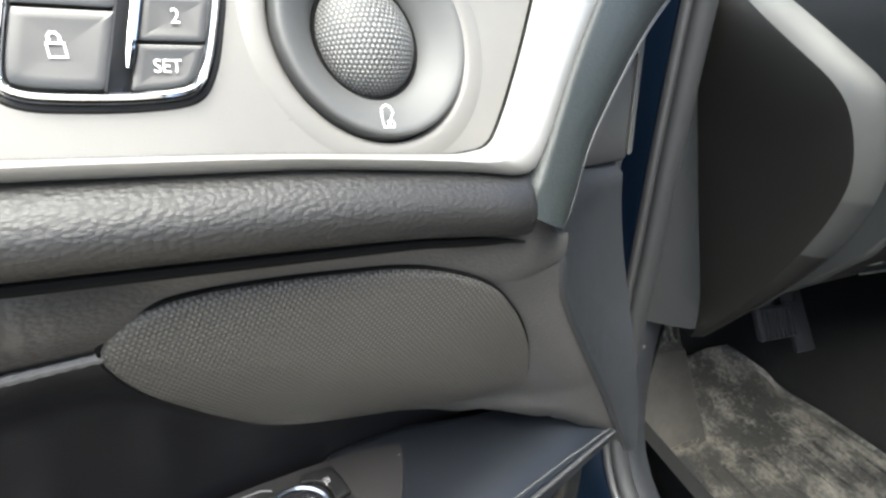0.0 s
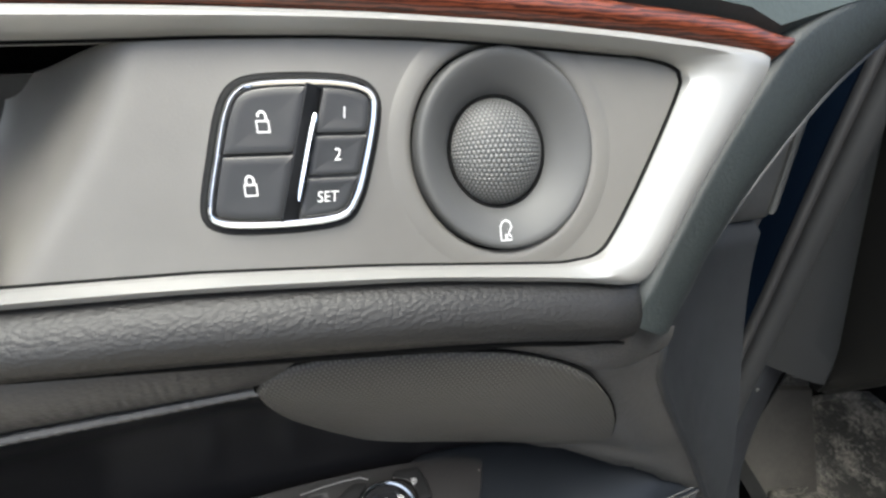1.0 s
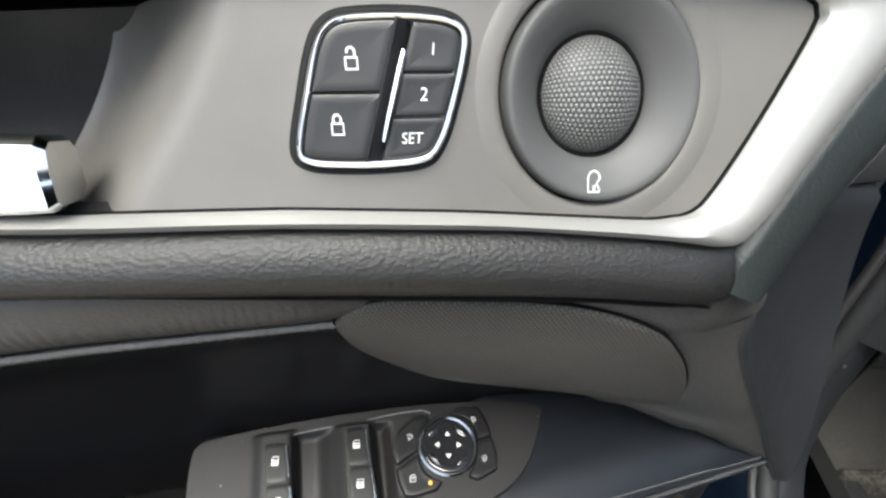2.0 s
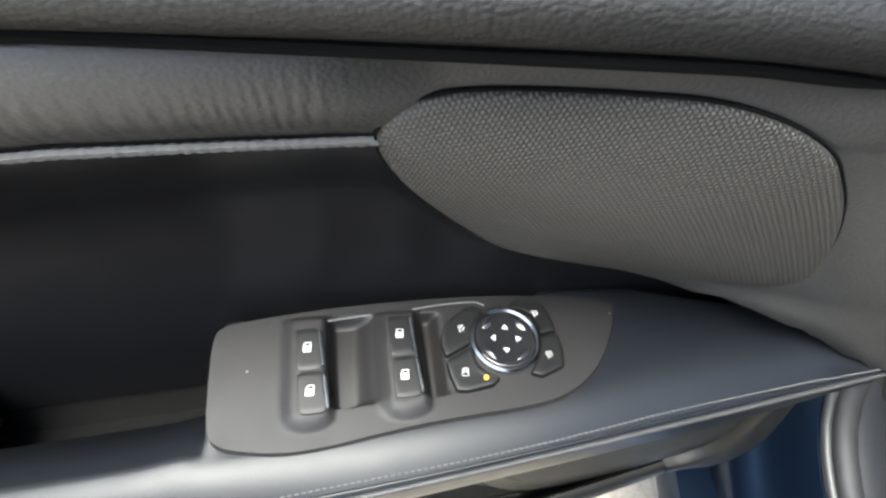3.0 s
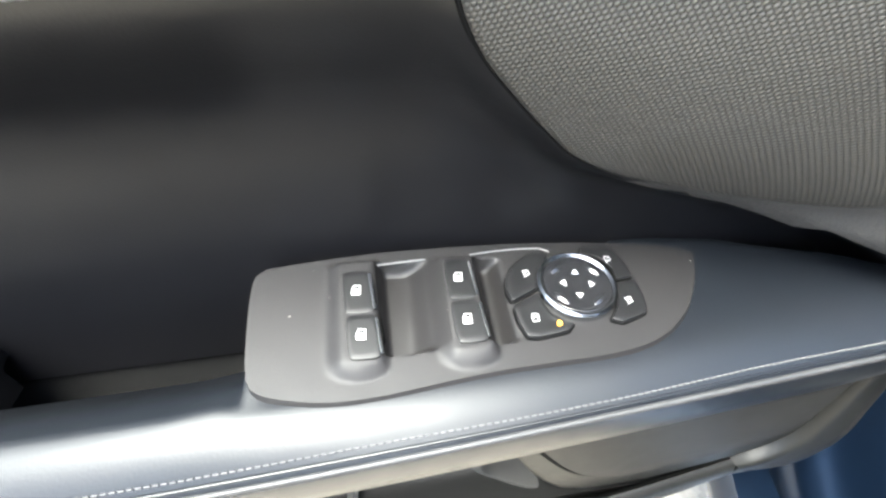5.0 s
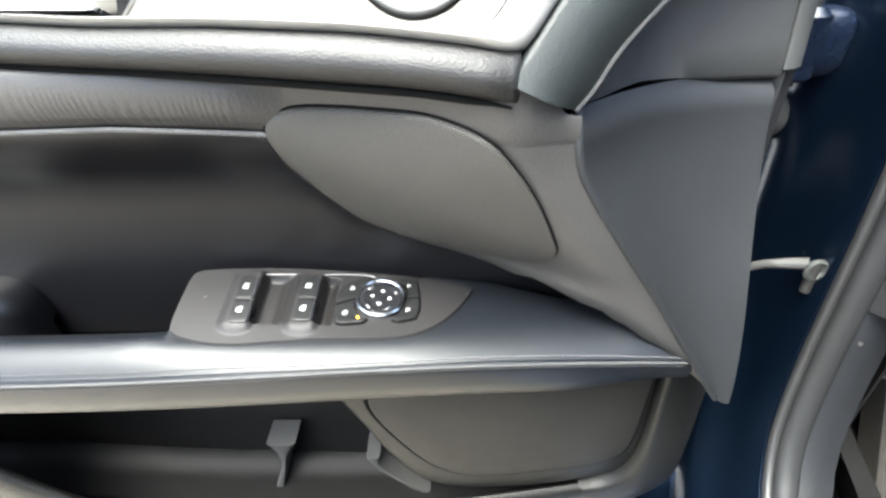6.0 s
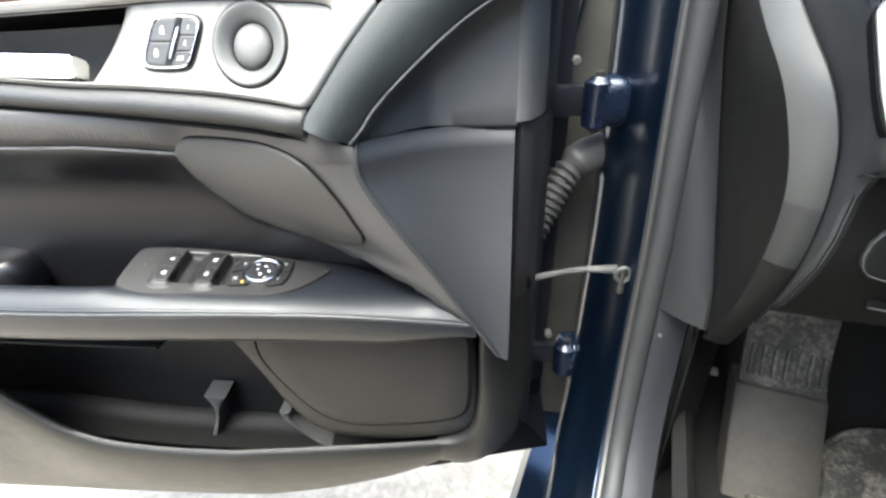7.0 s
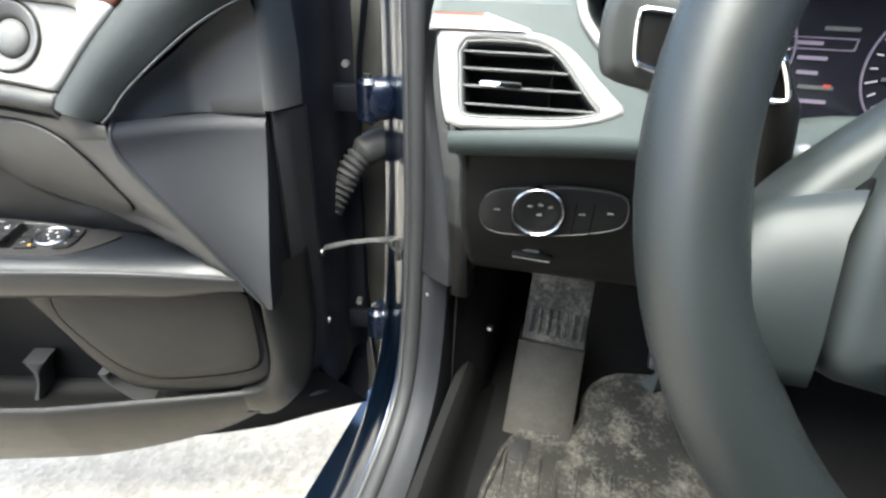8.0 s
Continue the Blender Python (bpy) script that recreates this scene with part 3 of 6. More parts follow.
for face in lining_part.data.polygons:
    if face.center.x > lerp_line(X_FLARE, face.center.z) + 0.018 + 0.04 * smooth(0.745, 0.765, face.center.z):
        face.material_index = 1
seam = [(x, lining(x, lerp_line(Z_SEAM, x) - 0.003) - 0.0016, lerp_line(Z_SEAM, x) - 0.003) for x in np.linspace(-0.6, 0.046, 640)]
seam_part = part("seam_cord", tube(seam, [0.0014 + 0.0005 * abs(math.sin(0.78 * i)) for i in range(640)], 6), M_CORD, door, "grey stitched seam")

# oval mid-range speaker cover
oval = spline([(0.0382, 0.842), (0.0445, 0.850), (0.0545, 0.8552), (0.068, 0.8572), (0.09, 0.8573), (0.115, 0.8565), (0.135, 0.8555), (0.150, 0.8525), (0.165, 0.847), (0.178, 0.839), (0.187, 0.829), (0.197, 0.8155), (0.208, 0.796), (0.217, 0.775), (0.2215, 0.762), (0.2185, 0.751), (0.207, 0.7445), (0.186, 0.744), (0.157, 0.7472), (0.13, 0.753), (0.105, 0.7608), (0.086, 0.7712), (0.073, 0.784), (0.060, 0.799), (0.0465, 0.8165), (0.039, 0.832)], 120)


def on_oval(x, z, h):
    return Vector((x + 0.2 * h, cover_y(x, z) - 0.92 * h, z - 0.27 * h))


part("speaker_cover", slab(oval, on_oval, 0.0045, 0.03, 0.003, dome=0.0075), M_GRILLE, door, "black perforated speaker cover", 60)
part("speaker_gap", band(inset2(oval, -0.0011), oval, on_oval, 0.0017, 0.03, 0.0004), M_GROOVE, door)

# vinyl arch, sail panel and lower front trim
A_LEFT = resample(rounded([(0.187, 0.873), (0.190, 0.883), (0.196, 0.891), (0.226, 0.934), (0.254, 0.966), (0.266, 0.978), (0.304, 0.995), (0.350, 1.010), (0.405, 1.026)], 1, False), 40)
A_RIGHT = resample(rounded([(0.2205, 0.857), (0.2300, 0.866), (0.243, 0.886), (0.276, 0.917), (0.313, 0.948), (0.348, 0.970), (0.378, 0.983), (0.405, 0.992)], 2, False), 40)


def arch_y(x, z):
    return 0.080 + 0.46 * (z - 0.855) - 0.05 * (x - 0.2)


rows = []
for a, b in zip(A_LEFT, A_RIGHT):
    row = []
    for f in (-0.02, 0.0, 0.06, 0.2, 0.4, 0.6, 0.8, 0.95, 1.0, 1.02):
        p = a + (b - a) * f
        bulge = 0.007 * math.sin(math.pi * min(1, max(0, f))) - (0.008 if f in (-0.02, 1.02) else 0)
        g = min(1, max(0, f))
        edge = upper(*a).y - 0.004
        row.append((p[0], edge + (arch_y(*b) - edge) * g - bulge, p[1]))
    rows.append(row)
part("vinyl_arch", sheet(rows), M_ARCH, door, "dark green-black grained vinyl arch", 70)
lip = [(p[0] + 0.001, arch_y(*p) + 0.001, p[1] - 0.001) for p in A_RIGHT]
part("arch_lip", tube(lip, 0.0016, 8), M_HARD, door)
rows = []
for x in np.linspace(0.2215, 0.3715, 26):
    top = float(np.interp(x, [q[0] for q in A_RIGHT], [q[1] for q in A_RIGHT])) - 0.001
    row = []
    for f in (0, 0.06, 0.14, 0.25, 0.4, 0.6, 0.8, 0.97, 1.0):
        z = max(top, 0.8535) * (1 - f) + 0.8525 * f
        y = 0.150 + 0.13 * (z - 0.85) - 0.045 * (1 - smooth(0.225, 0.29, x)) - 0.02 * (1 - smooth(0.0, 0.02, top - z)) + (0.004 if f == 1.0 else 0)
        row.append((x, y, z))
    rows.append(row)
part("sail_panel", sheet(rows, 0.004), M_HARD, door, "black grained sail panel", 60)
rows = []
for k in range(25):
    f = k / 24
    z = 0.8545 + (0.620 - 0.8545) * f
    xl, xr = lerp_line(X_RIDGE, z), 0.369
    yr = 0.150 + (0.076 - 0.150) * smooth(0.0, 1.0, f) * 0.6 + (0.076 - 0.150) * f * 0.4
    row = []
    for g in np.linspace(0, 1, 14):
        x = xl + 0.001 + (xr - xl) * g
        y = 0.0795 + (yr - 0.0795) * (1 - (1 - g) ** 2.2)
        roundtop = 0.012 * (1 - smooth(0.0, 0.03, f))
        row.append((x, y + roundtop, z - 0.0))
    row.append((xr + 0.003, max(yr + 0.02, 0.176), z))
    rows.append(row)
part("front_trim", sheet(rows), M_TRI, door, "blue-black grained plastic front trim", 70)
ridge = [(lerp_line(X_RIDGE, z), 0.0795 + 0.012 * smooth(0.84, 0.856, z), z) for z in np.linspace(0.855, 0.622, 26)]
part("trim_ridge", tube(ridge, [0.003] * 24 + [0.0026, 0.002], 10), M_TRI, door)

# armrest
ARM_Y = [(-0.62, 0.044), (-0.2, 0.0455), (-0.1, 0.0465), (0.0, 0.0495), (0.1, 0.0555), (0.2, 0.0645), (0.3, 0.0755), (0.335, 0.080)]
ARM_Z = [(-0.62, 0.681), (-0.2, 0.681), (-0.1, 0.682), (0.0, 0.6840), (0.1, 0.6840), (0.2, 0.6790), (0.3, 0.6680), (0.335, 0.662)]
ARM_Y, ARM_Z = [[tuple(q) for q in rounded(line, 2, False)] for line in (ARM_Y, ARM_Z)]
ARM_BACK = [(-0.62, 0.076), (-0.085, 0.078), (-0.0608, 0.082), (-0.0603, 0.112), (-0.0597, 0.130), (-0.056, 0.138), (-0.045, 0.143), (-0.03, 0.146), (0.15, 0.148), (0.186, 0.146), (0.25, 0.127), (0.305, 0.098), (0.335, 0.087)]


def arm_top(x, y):
    return 0.700 - 0.06 * max(x, -0.08) + max(0.0, 0.25 - 1.2 * max(0.0, x)) * (y - 0.1)


def arm_low(x, y):
    """The highest that the pad may lie towards its tip."""
    return lerp_line(ARM_Z, x) + 0.012 * (1.0 - 0.5 * smooth(0.22, 0.335, x)) + 0.22 * (y - lerp_line(ARM_Y, x))


def arm_arc(x):
    """Depth and height of the pad's round front above its seam."""
    y0, z0, yb = lerp_line(ARM_Y, x), lerp_line(ARM_Z, x), lerp_line(ARM_BACK, x)
    reach = min(0.032 - 0.006 * smooth(-0.10, -0.05, x) + 0.010 * smooth(0.10, 0.18, x), (yb - y0) * 0.86)
    rise = 0.0165 + (arm_top(x, y0 + reach) + 0.001 - z0 - 0.0165) * smooth(-0.11, -0.058, x)
    return reach, (min(rise, arm_low(x, y0 + reach) - z0) if x > 0.2 else rise)


rows = []
for x in [*np.linspace(-0.62, -0.09, 24), -0.08, -0.07, -0.064, -0.061, -0.058, -0.055, *np.linspace(-0.05, 0.335, 40)]:
    y0, z0, yb = lerp_line(ARM_Y, x), lerp_line(ARM_Z, x), lerp_line(ARM_BACK, x)
    k = 1.0 - 0.5 * smooth(0.22, 0.335, x)
    under = [(0.070 * k, -0.046 * k), (0.040 * k, -0.0475 * k), (0.022 * k, -0.0465 * k), (0.011 * k, -0.0425 * k), (0.005 * k, -0.034 * k), (0.0015, -0.020 * k), (0.0, -0.007 * k), (0.0, -0.001)]
    row = [(x, y0 + dy, z0 + dz) for dy, dz in under]
    reach, rise = arm_arc(x)
    row += [(x, y0 + reach * s, z0 + rise * (1 - (1 - s) ** 1.9)) for s in (0.035, 0.1, 0.2, 0.32, 0.46, 0.6, 0.74, 0.88, 1.0)]
    for f in (0.12, 0.25, 0.4, 0.55, 0.7, 0.85, 0.94, 1.0):
        y = y0 + reach + max(yb - y0 - reach, 0.003) * f
        flat = arm_top(x, y) + 0.001 - 0.011 * smooth(-0.052, -0.044, x) * (1 - smooth(0.115, 0.13, x)) * smooth(0.080, 0.086, y)
        flat = min(flat, arm_low(x, y)) if x > 0.2 else flat
        row.append((x, y, flat if x > -0.0595 else z0 + rise - 0.002 * f))
    if x < -0.06:
        row += [(x, yb + 0.006, row[-1][2] - 0.003), (x, yb + 0.027, row[-1][2] - 0.020), (x, yb + 0.034, 0.606)]
    else:
        row += [(x, yb + 0.002, row[-1][2] - 0.002), (x, yb + 0.004, row[-1][2] - 0.008), (x, yb + 0.006, row[-1][2] - 0.02)]
    rows.append(row)
armrest = part("armrest_pad", sheet(rows), M_PAD, door, "padded black armrest with double stitching", 70)
def seam_line(x, dz):
    """The pad's front at dz over its seam, the lines closing up towards the hinges."""
    dz = dz * (1 - 0.45 * smooth(-0.10, 0.10, x))
    reach, rise = arm_arc(x)
    dy = reach * (1 - (1 - min(0.9, dz / rise)) ** (1 / 1.9)) if dz > 0 else 0.0010 * (dz / 0.0075) ** 2
    return Vector((x, lerp_line(ARM_Y, x) + dy - 0.0004, lerp_line(ARM_Z, x) + dz + (0.0003 if dz > 0 else 0)))


# centre welt is paler than the pad to paint its highlight from above
for dz, rad in ((0.0, 0.0013), (0.0028, 0.0008), (-0.0028, 0.0008)):
    part("stitch_welt", tube([seam_line(x, dz) for x in np.linspace(-0.6, 0.328, 80)], rad, 8), M_WELT if dz == 0.0 else M_PAD, armrest, "raised seam welt, the light on it put into its grey" if dz == 0.0 else "")
stitch = bmesh.new()
for row_dz in (0.0054, -0.0056):
    for i in range(290):
        x = -0.60 + i * 0.0032
        b = bmesh.ops.create_cube(stitch, size=1.0)
        bmesh.ops.scale(stitch, vec=(0.0021, 0.0007, 0.0006), verts=b["verts"])
        bmesh.ops.translate(stitch, vec=seam_line(x, row_dz), verts=b["verts"])
ob = part("stitches", stitch, M_THREAD, armrest, "grey thread stitches")
ob["kind"] = "stuff"

# bin floor and the raised cup behind the pad
rows = [[(x, y, z) for x in np.linspace(-0.62, -0.050, 12)] for y, z in ((0.09, 0.604), (0.11, 0.603), (0.14, 0.603), (0.152, 0.606), (0.157, 0.615), (0.159, 0.64))]
part("grip_bin_floor", sheet(rows, 0.004, (0, 0, -1)), M_CARPET, door)
cup = []
for x, q in ((-0.62, 1), (-0.28, 1), (-0.245, 0.98), (-0.228, 0.92), (-0.219, 0.8), (-0.2145, 0.6), (-0.214, 0.3)):
    cup.append([(x, 0.160 - 0.052 * q, 0.640), (x, 0.160 - 0.055 * q, 0.640 + 0.053 * q), (x, 0.160 - 0.050 * q, 0.640 + 0.063 * q), (x, 0.160 - 0.038 * q, 0.640 + 0.067 * q), (x, 0.160, 0.640 + 0.067 * q)])
part("grip_cup", sheet(cup), M_SMOOTH, door, "black moulded grip cup")

# switch plate
FRONT = [(-0.0602, 0.112), (-0.0598, 0.092), (-0.0585, 0.0805), (-0.054, 0.0762), (-0.046, 0.0732), (-0.0266, 0.0695), (-0.0067, 0.0695), (0.0366, 0.0741), (0.0593, 0.0755), (0.1067, 0.0763), (0.1274, 0.0821), (0.1412, 0.0915), (0.1504, 0.1013), (0.160, 0.115), (0.1675, 0.131)]
BACK = [(-0.0602, 0.120), (-0.0597, 0.1305), (-0.0575, 0.1360), (-0.046, 0.1385), (-0.022, 0.1405), (0.029, 0.144), (0.0844, 0.1455), (0.1282, 0.1432), (0.158, 0.1392), (0.1675, 0.134)]

FRONT = [tuple(p) for p in rounded(FRONT, 2, False)]
BACK = [tuple(p) for p in rounded(BACK, 2, False)]


def plate_z(x, y):
    inside = smooth(0.0875, 0.0905, y) * (1 - smooth(0.133, 0.1355, y))
    dip = smooth(-0.003, 0.002, x) * (1 - smooth(0.010, 0.026, x)) + smooth(0.0455, 0.049, x) * (1 - smooth(0.052, 0.062, x))
    off = min(abs(x + 0.0110), abs(x - 0.0380))
    start = 0.0775 + 0.0045 * min(1.0, off / 0.0135) ** 2
    nose = math.sqrt(smooth(start, start + 0.0075, y)) * (1 - smooth(0.133, 0.1370, y))
    hump = 0.0042 * sum(smooth(-0.0165, -0.0065, x - c) * (1 - smooth(0.0090, 0.0125, x - c)) for c in (-0.0105, 0.0385))
    return arm_top(x, y) + 0.0035 + nose * hump - inside * 0.0075 * dip


rows = []
for x in [-0.0602, -0.060, -0.0595, -0.0585, -0.0565, *np.linspace(-0.054, 0.150, 130), 0.155, 0.159, 0.163, 0.166, 0.1675]:
    a, b = lerp_line(FRONT, x), lerp_line(BACK, x)
    row = [(x, a - 0.001, arm_top(x, a) - 0.006), (x, a, arm_top(x, a) + 0.0015)]
    row += [(x, a + 0.001 + (b - a - 0.002) * f, plate_z(x, a + 0.001 + (b - a - 0.002) * f)) for f in np.linspace(0, 1, 72)]
    row += [(x, b, arm_top(x, b) + 0.0015), (x, b + 0.001, arm_top(x, b) - 0.006)]
    rows.append(row)
plate = part("switch_plate", sheet(rows), M_PLATE, door, "charcoal plastic window switch plate", 45)

for x0, x1, y0, y1 in ((-0.0015, 0.0300, 0.0895, 0.1340), (0.0470, 0.0590, 0.0905, 0.1350)):
    rows = [[(x, y, plate_z(x, y) + 0.00035) for y in np.linspace(y0, y1, 34)] for x in np.linspace(x0, x1, 26)]
    part("switch_valley", sheet(rows), M_VALLEY, plate, "dark valley between the switches", 60)


def on_plate(x, y, h):
    return Vector((x, y - 0.12 * h, arm_top(x, y) + 0.0035 + h))


def sign(poly_lines, cx, cy, size, place, width=0.14, h=0.0, turn=0.0):
    c, s = math.cos(radians(turn)), math.sin(radians(turn))
    return strokes(poly_lines, width, lambda a, b: place(cx + size * (a * c - b * s), cy + size * (a * s + b * c), h))


WINDOW_SIGN = [[(-0.5, -0.7), (-0.5, 0.1), (-0.25, 0.6), (0.5, 0.6), (0.5, -0.7), (-0.5, -0.7)], [(-0.4, 0.05), (0.4, 0.05)]]
for xa, xb, y_lo, y_mid, y_hi in ((-0.0178, -0.0150, 0.0848, 0.1058, 0.1284), (0.0309, 0.0321, 0.0873, 0.1090, 0.1322)):
    for ya, yb, hh in ((y_mid + 0.0004, y_hi, 0.0046), (y_lo, y_mid - 0.0004, 0.0052)):
        sh = lambda y, xa=xa, xb=xb, y_lo=y_lo, y_hi=y_hi: xb + (xa - xb) * (y - y_lo) / (y_hi - y_lo)
        wd = lambda y, y_lo=y_lo, y_hi=y_hi: 0.0143 - 0.0012 * (y - y_lo) / (y_hi - y_lo)
        line = [(sh(ya), ya), (sh(ya) + wd(ya), ya), (sh(yb) + wd(yb), yb), (sh(yb), yb)]
        line = [p for a, b in zip(line, line[1:] + line[:1]) for p in (tuple(np.array(a) * 0.9 + np.array(b) * 0.1), tuple(np.array(a) * 0.1 + np.array(b) * 0.9))]
        part("window_switch", slab(resample(rounded(line, 1), 40, True), on_plate, hh, 0.004, 0.0006), M_SWITCH, plate)
        edge = [on_plate(sh(y) + wd(y) + 0.0001, y, hh - 0.0006) for y in np.linspace(ya + 0.002, yb - 0.002, 8)]
        part("chrome_edge", tube(edge, 0.0010, 8), M_SATIN, plate, "thin chrome edge")
        mid = (ya + yb) / 2
        part("window_sign", joined(fill([(sh(mid) + 0.0062 + 0.0036 * a, mid + 0.001 + 0.0036 * b) for a, b in ((-0.45, -0.65), (0.5, -0.65), (0.5, -0.2), (-0.45, -0.2))], lambda x, y, hh=hh: on_plate(x, y, hh + 0.00015)), sign(WINDOW_SIGN, sh(mid) + 0.0062, mid + 0.001, 0.0036, on_plate, 0.15, hh + 0.00015, -4)), M_WHITE, plate, "white window sign")
    part("switch_well", slab(resample(rounded([(xb - 0.002, y_lo - 0.001), (xb + 0.0165, y_lo - 0.001), (xa + 0.0150, y_hi + 0.0015), (xa - 0.0015, y_hi + 0.0015)], 1), 30, True), on_plate, 0.0012, 0.006, 0.0005), M_GROOVE, plate)

# mirror control: round pad in a chrome ring with four keys round it
KX, KY, KR = 0.0953, 0.1142, 0.0196
part("mirror_ring", band(circle(KX, KY, KR, KR, 64), circle(KX, KY, KR * 0.86, KR * 0.86, 64), on_plate, 0.0046, 0.004, 0.0011), M_SATIN, plate, "satin chrome ring")
part("mirror_pad", slab(circle(KX, KY, KR * 0.855, KR * 0.855, 64), on_plate, 0.0038, 0.004, 0.0008, hollow=0.0016), M_GLOSS, plate, "glossy black mirror pad")
for a in (45, 135, 225, 315):
    c, s = math.cos(radians(a - 8)), math.sin(radians(a - 8))
    petal = [(0.0128 + 0.0022 * math.cos(b), 0.0052 * math.sin(b)) for b in np.linspace(0, 2 * math.pi, 18, endpoint=False)]
    part("pad_petal", slab([np.array((KX + p * c - q * s, KY + p * s + q * c)) for p, q in petal], on_plate, 0.0036, 0.002, 0.0008, dome=0.0009), M_GLOSS, plate)
for a in (90, 180, 270, 0):
    c, s = math.cos(radians(a - 8)), math.sin(radians(a - 8))
    tri = [(0.0088, 0.0), (0.0058, 0.0019), (0.0058, -0.0019)]
    part("arrow_sign", fill([(KX + p * c - q * s, KY + p * s + q * c) for p, q in tri], lambda x, y: on_plate(x, y, 0.0034)), M_WHITE, plate, "white arrow sign")
KEY_SHAPES = {
    "mirror_fold_key": [(0.0596, 0.1140), (0.0604, 0.1200), (0.0658, 0.1281), (0.0755, 0.1349), (0.0813, 0.1362), (0.0862, 0.1335), (0.0806, 0.1276), (0.0766, 0.1205), (0.0752, 0.1141), (0.0612, 0.1076)],
    "window_lock_key": [(0.0610, 0.1046), (0.0751, 0.1113), (0.0755, 0.1053), (0.0777, 0.0998), (0.0822, 0.0956), (0.0872, 0.0934), (0.0835, 0.0898), (0.0695, 0.0880), (0.0639, 0.0890), (0.0615, 0.0975)],
    "mirror_left_key": [(0.1032, 0.1342), (0.1059, 0.1386), (0.1215, 0.1374), (0.1245, 0.1268), (0.1252, 0.1172), (0.1161, 0.1161), (0.1166, 0.1221), (0.1142, 0.1282), (0.1095, 0.1325)],
    "mirror_right_key": [(0.1160, 0.1143), (0.1256, 0.1152), (0.1257, 0.1051), (0.1234, 0.0956), (0.1102, 0.0914), (0.1050, 0.0936), (0.1100, 0.0992), (0.1137, 0.1069)],
}
MIRROR_SIGN = [[(-0.5, 0.5), (0.4, 0.5), (0.5, 0.0), (0.4, -0.4), (-0.3, -0.4), (-0.5, 0.5)], [(-0.2, 0.15), (0.2, 0.15)], [(-0.1, -0.4), (-0.4, -0.8)]]
for i, (key, line) in enumerate(KEY_SHAPES.items()):
    line = resample([q for a, b in zip(line, line[1:] + line[:1]) for q in (np.array(a) * 0.92 + np.array(b) * 0.08, np.array(a) * 0.08 + np.array(b) * 0.92)], 80, True)
    part(key, slab(line, on_plate, 0.0026, 0.004, 0.0006, hollow=0.0003), M_SWITCH, plate)
    part("key_gap", band(inset2(line, -0.0007), line, on_plate, 0.0012, 0.004, 0.0002), M_GROOVE, plate)
    c = sum(np.array(p) for p in line) / len(line)
    part("mirror_sign", sign(WINDOW_SIGN if i == 1 else MIRROR_SIGN, c[0] - (0.003 if i == 1 else 0.0), c[1], 0.0030, on_plate, 0.15, 0.0029), M_WHITE, plate, "white key sign")
part("amber_lamp", slab(circle(0.0800, 0.0935, 0.0012, n=14), on_plate, 0.0036, 0.002, 0.0003), M_AMBER, plate, "small amber lamp")
for line in (((-0.002, 0.1335), (0.010, 0.1345), (0.023, 0.1358)), ((0.046, 0.1375), (0.058, 0.1390), (0.072, 0.1400), (0.083, 0.1400), (0.088, 0.1375))):
    part("well_edge", tube([on_plate(*p, 0.0006) for p in line], 0.0004, 6), M_SLAT, plate)

# lock and memory keys
LOCK = spline([(0.0355, 0.9235), (0.0395, 0.938), (0.0440, 0.951), (0.0485, 0.9570), (0.0560, 0.9592), (0.0720, 0.9597), (0.0850, 0.9585), (0.0903, 0.9550), (0.0900, 0.9480), (0.0860, 0.9350), (0.0818, 0.9250), (0.0765, 0.9195), (0.0640, 0.9180), (0.0480, 0.9182), (0.0385, 0.9195)], 110)


def on_upper(x, z, h):
    return upper(x, z, h)


frame_lock = part("lock_panel", band(LOCK, inset2(LOCK, 0.0016), on_upper, 0.0022, 0.006, 0.0007), M_CHROME, door, "chrome-framed lock and memory keys")
# dark ring painted for the soft shade round the chrome frame
part("lock_shade_ring", band(inset2(LOCK, -0.0026), LOCK, on_upper, -0.0014, 0.006, 0.0008), M_POCKET, frame_lock)
part("key_back", slab(inset2(LOCK, 0.0014), on_upper, -0.0022, 0.004, 0.0003), M_GROOVE, frame_lock)
inner_lock = inset2(LOCK, 0.0022)


def cut(poly, keep):
    """Part of a closed outline on one side of lines (px, pz, nx, nz)."""
    for px, pz, nx, nz in keep:
        out = []
        for i in range(len(poly)):
            a, b = np.array(poly[i - 1][:2]), np.array(poly[i][:2])
            da, db = (a[0] - px) * nx + (a[1] - pz) * nz, (b[0] - px) * nx + (b[1] - pz) * nz
            if da * db < 0:
                out.append(a + (b - a) * da / (da - db))
            if db >= 0:
                out.append(b)
        poly = out
    return poly


SPL = (0.0665, 0.937)
SN = (0.948, -0.318)
left = [(SPL[0] - 0.0042, SPL[1], -SN[0], -SN[1])]
right = [(SPL[0] + 0.0012, SPL[1], SN[0], SN[1])]
g = 0.0003
key_list = [
    ("unlock_key", left + [(0.06, 0.9387 + g, 0, 1)], 0.0020), ("lock_key", left + [(0.06, 0.9387 - g, 0, -1)], 0.0020),
    ("memory_key", right + [(0.08, 0.9440 + g, 0, 1)], 0.0006), ("memory_key", right + [(0.08, 0.9440 - g, 0, -1), (0.08, 0.9318 + g, 0, 1)], 0.0006),
    ("set_key", right + [(0.08, 0.9318 - g, 0, -1)], 0.0006),
]
for nm, keep, hh in key_list:
    part(nm, slab(resample(cut(inner_lock, keep), 48, True), on_upper, hh, 0.004, 0.0006, hollow=0.0003), M_LOCKKEY, frame_lock)
step_rows = []
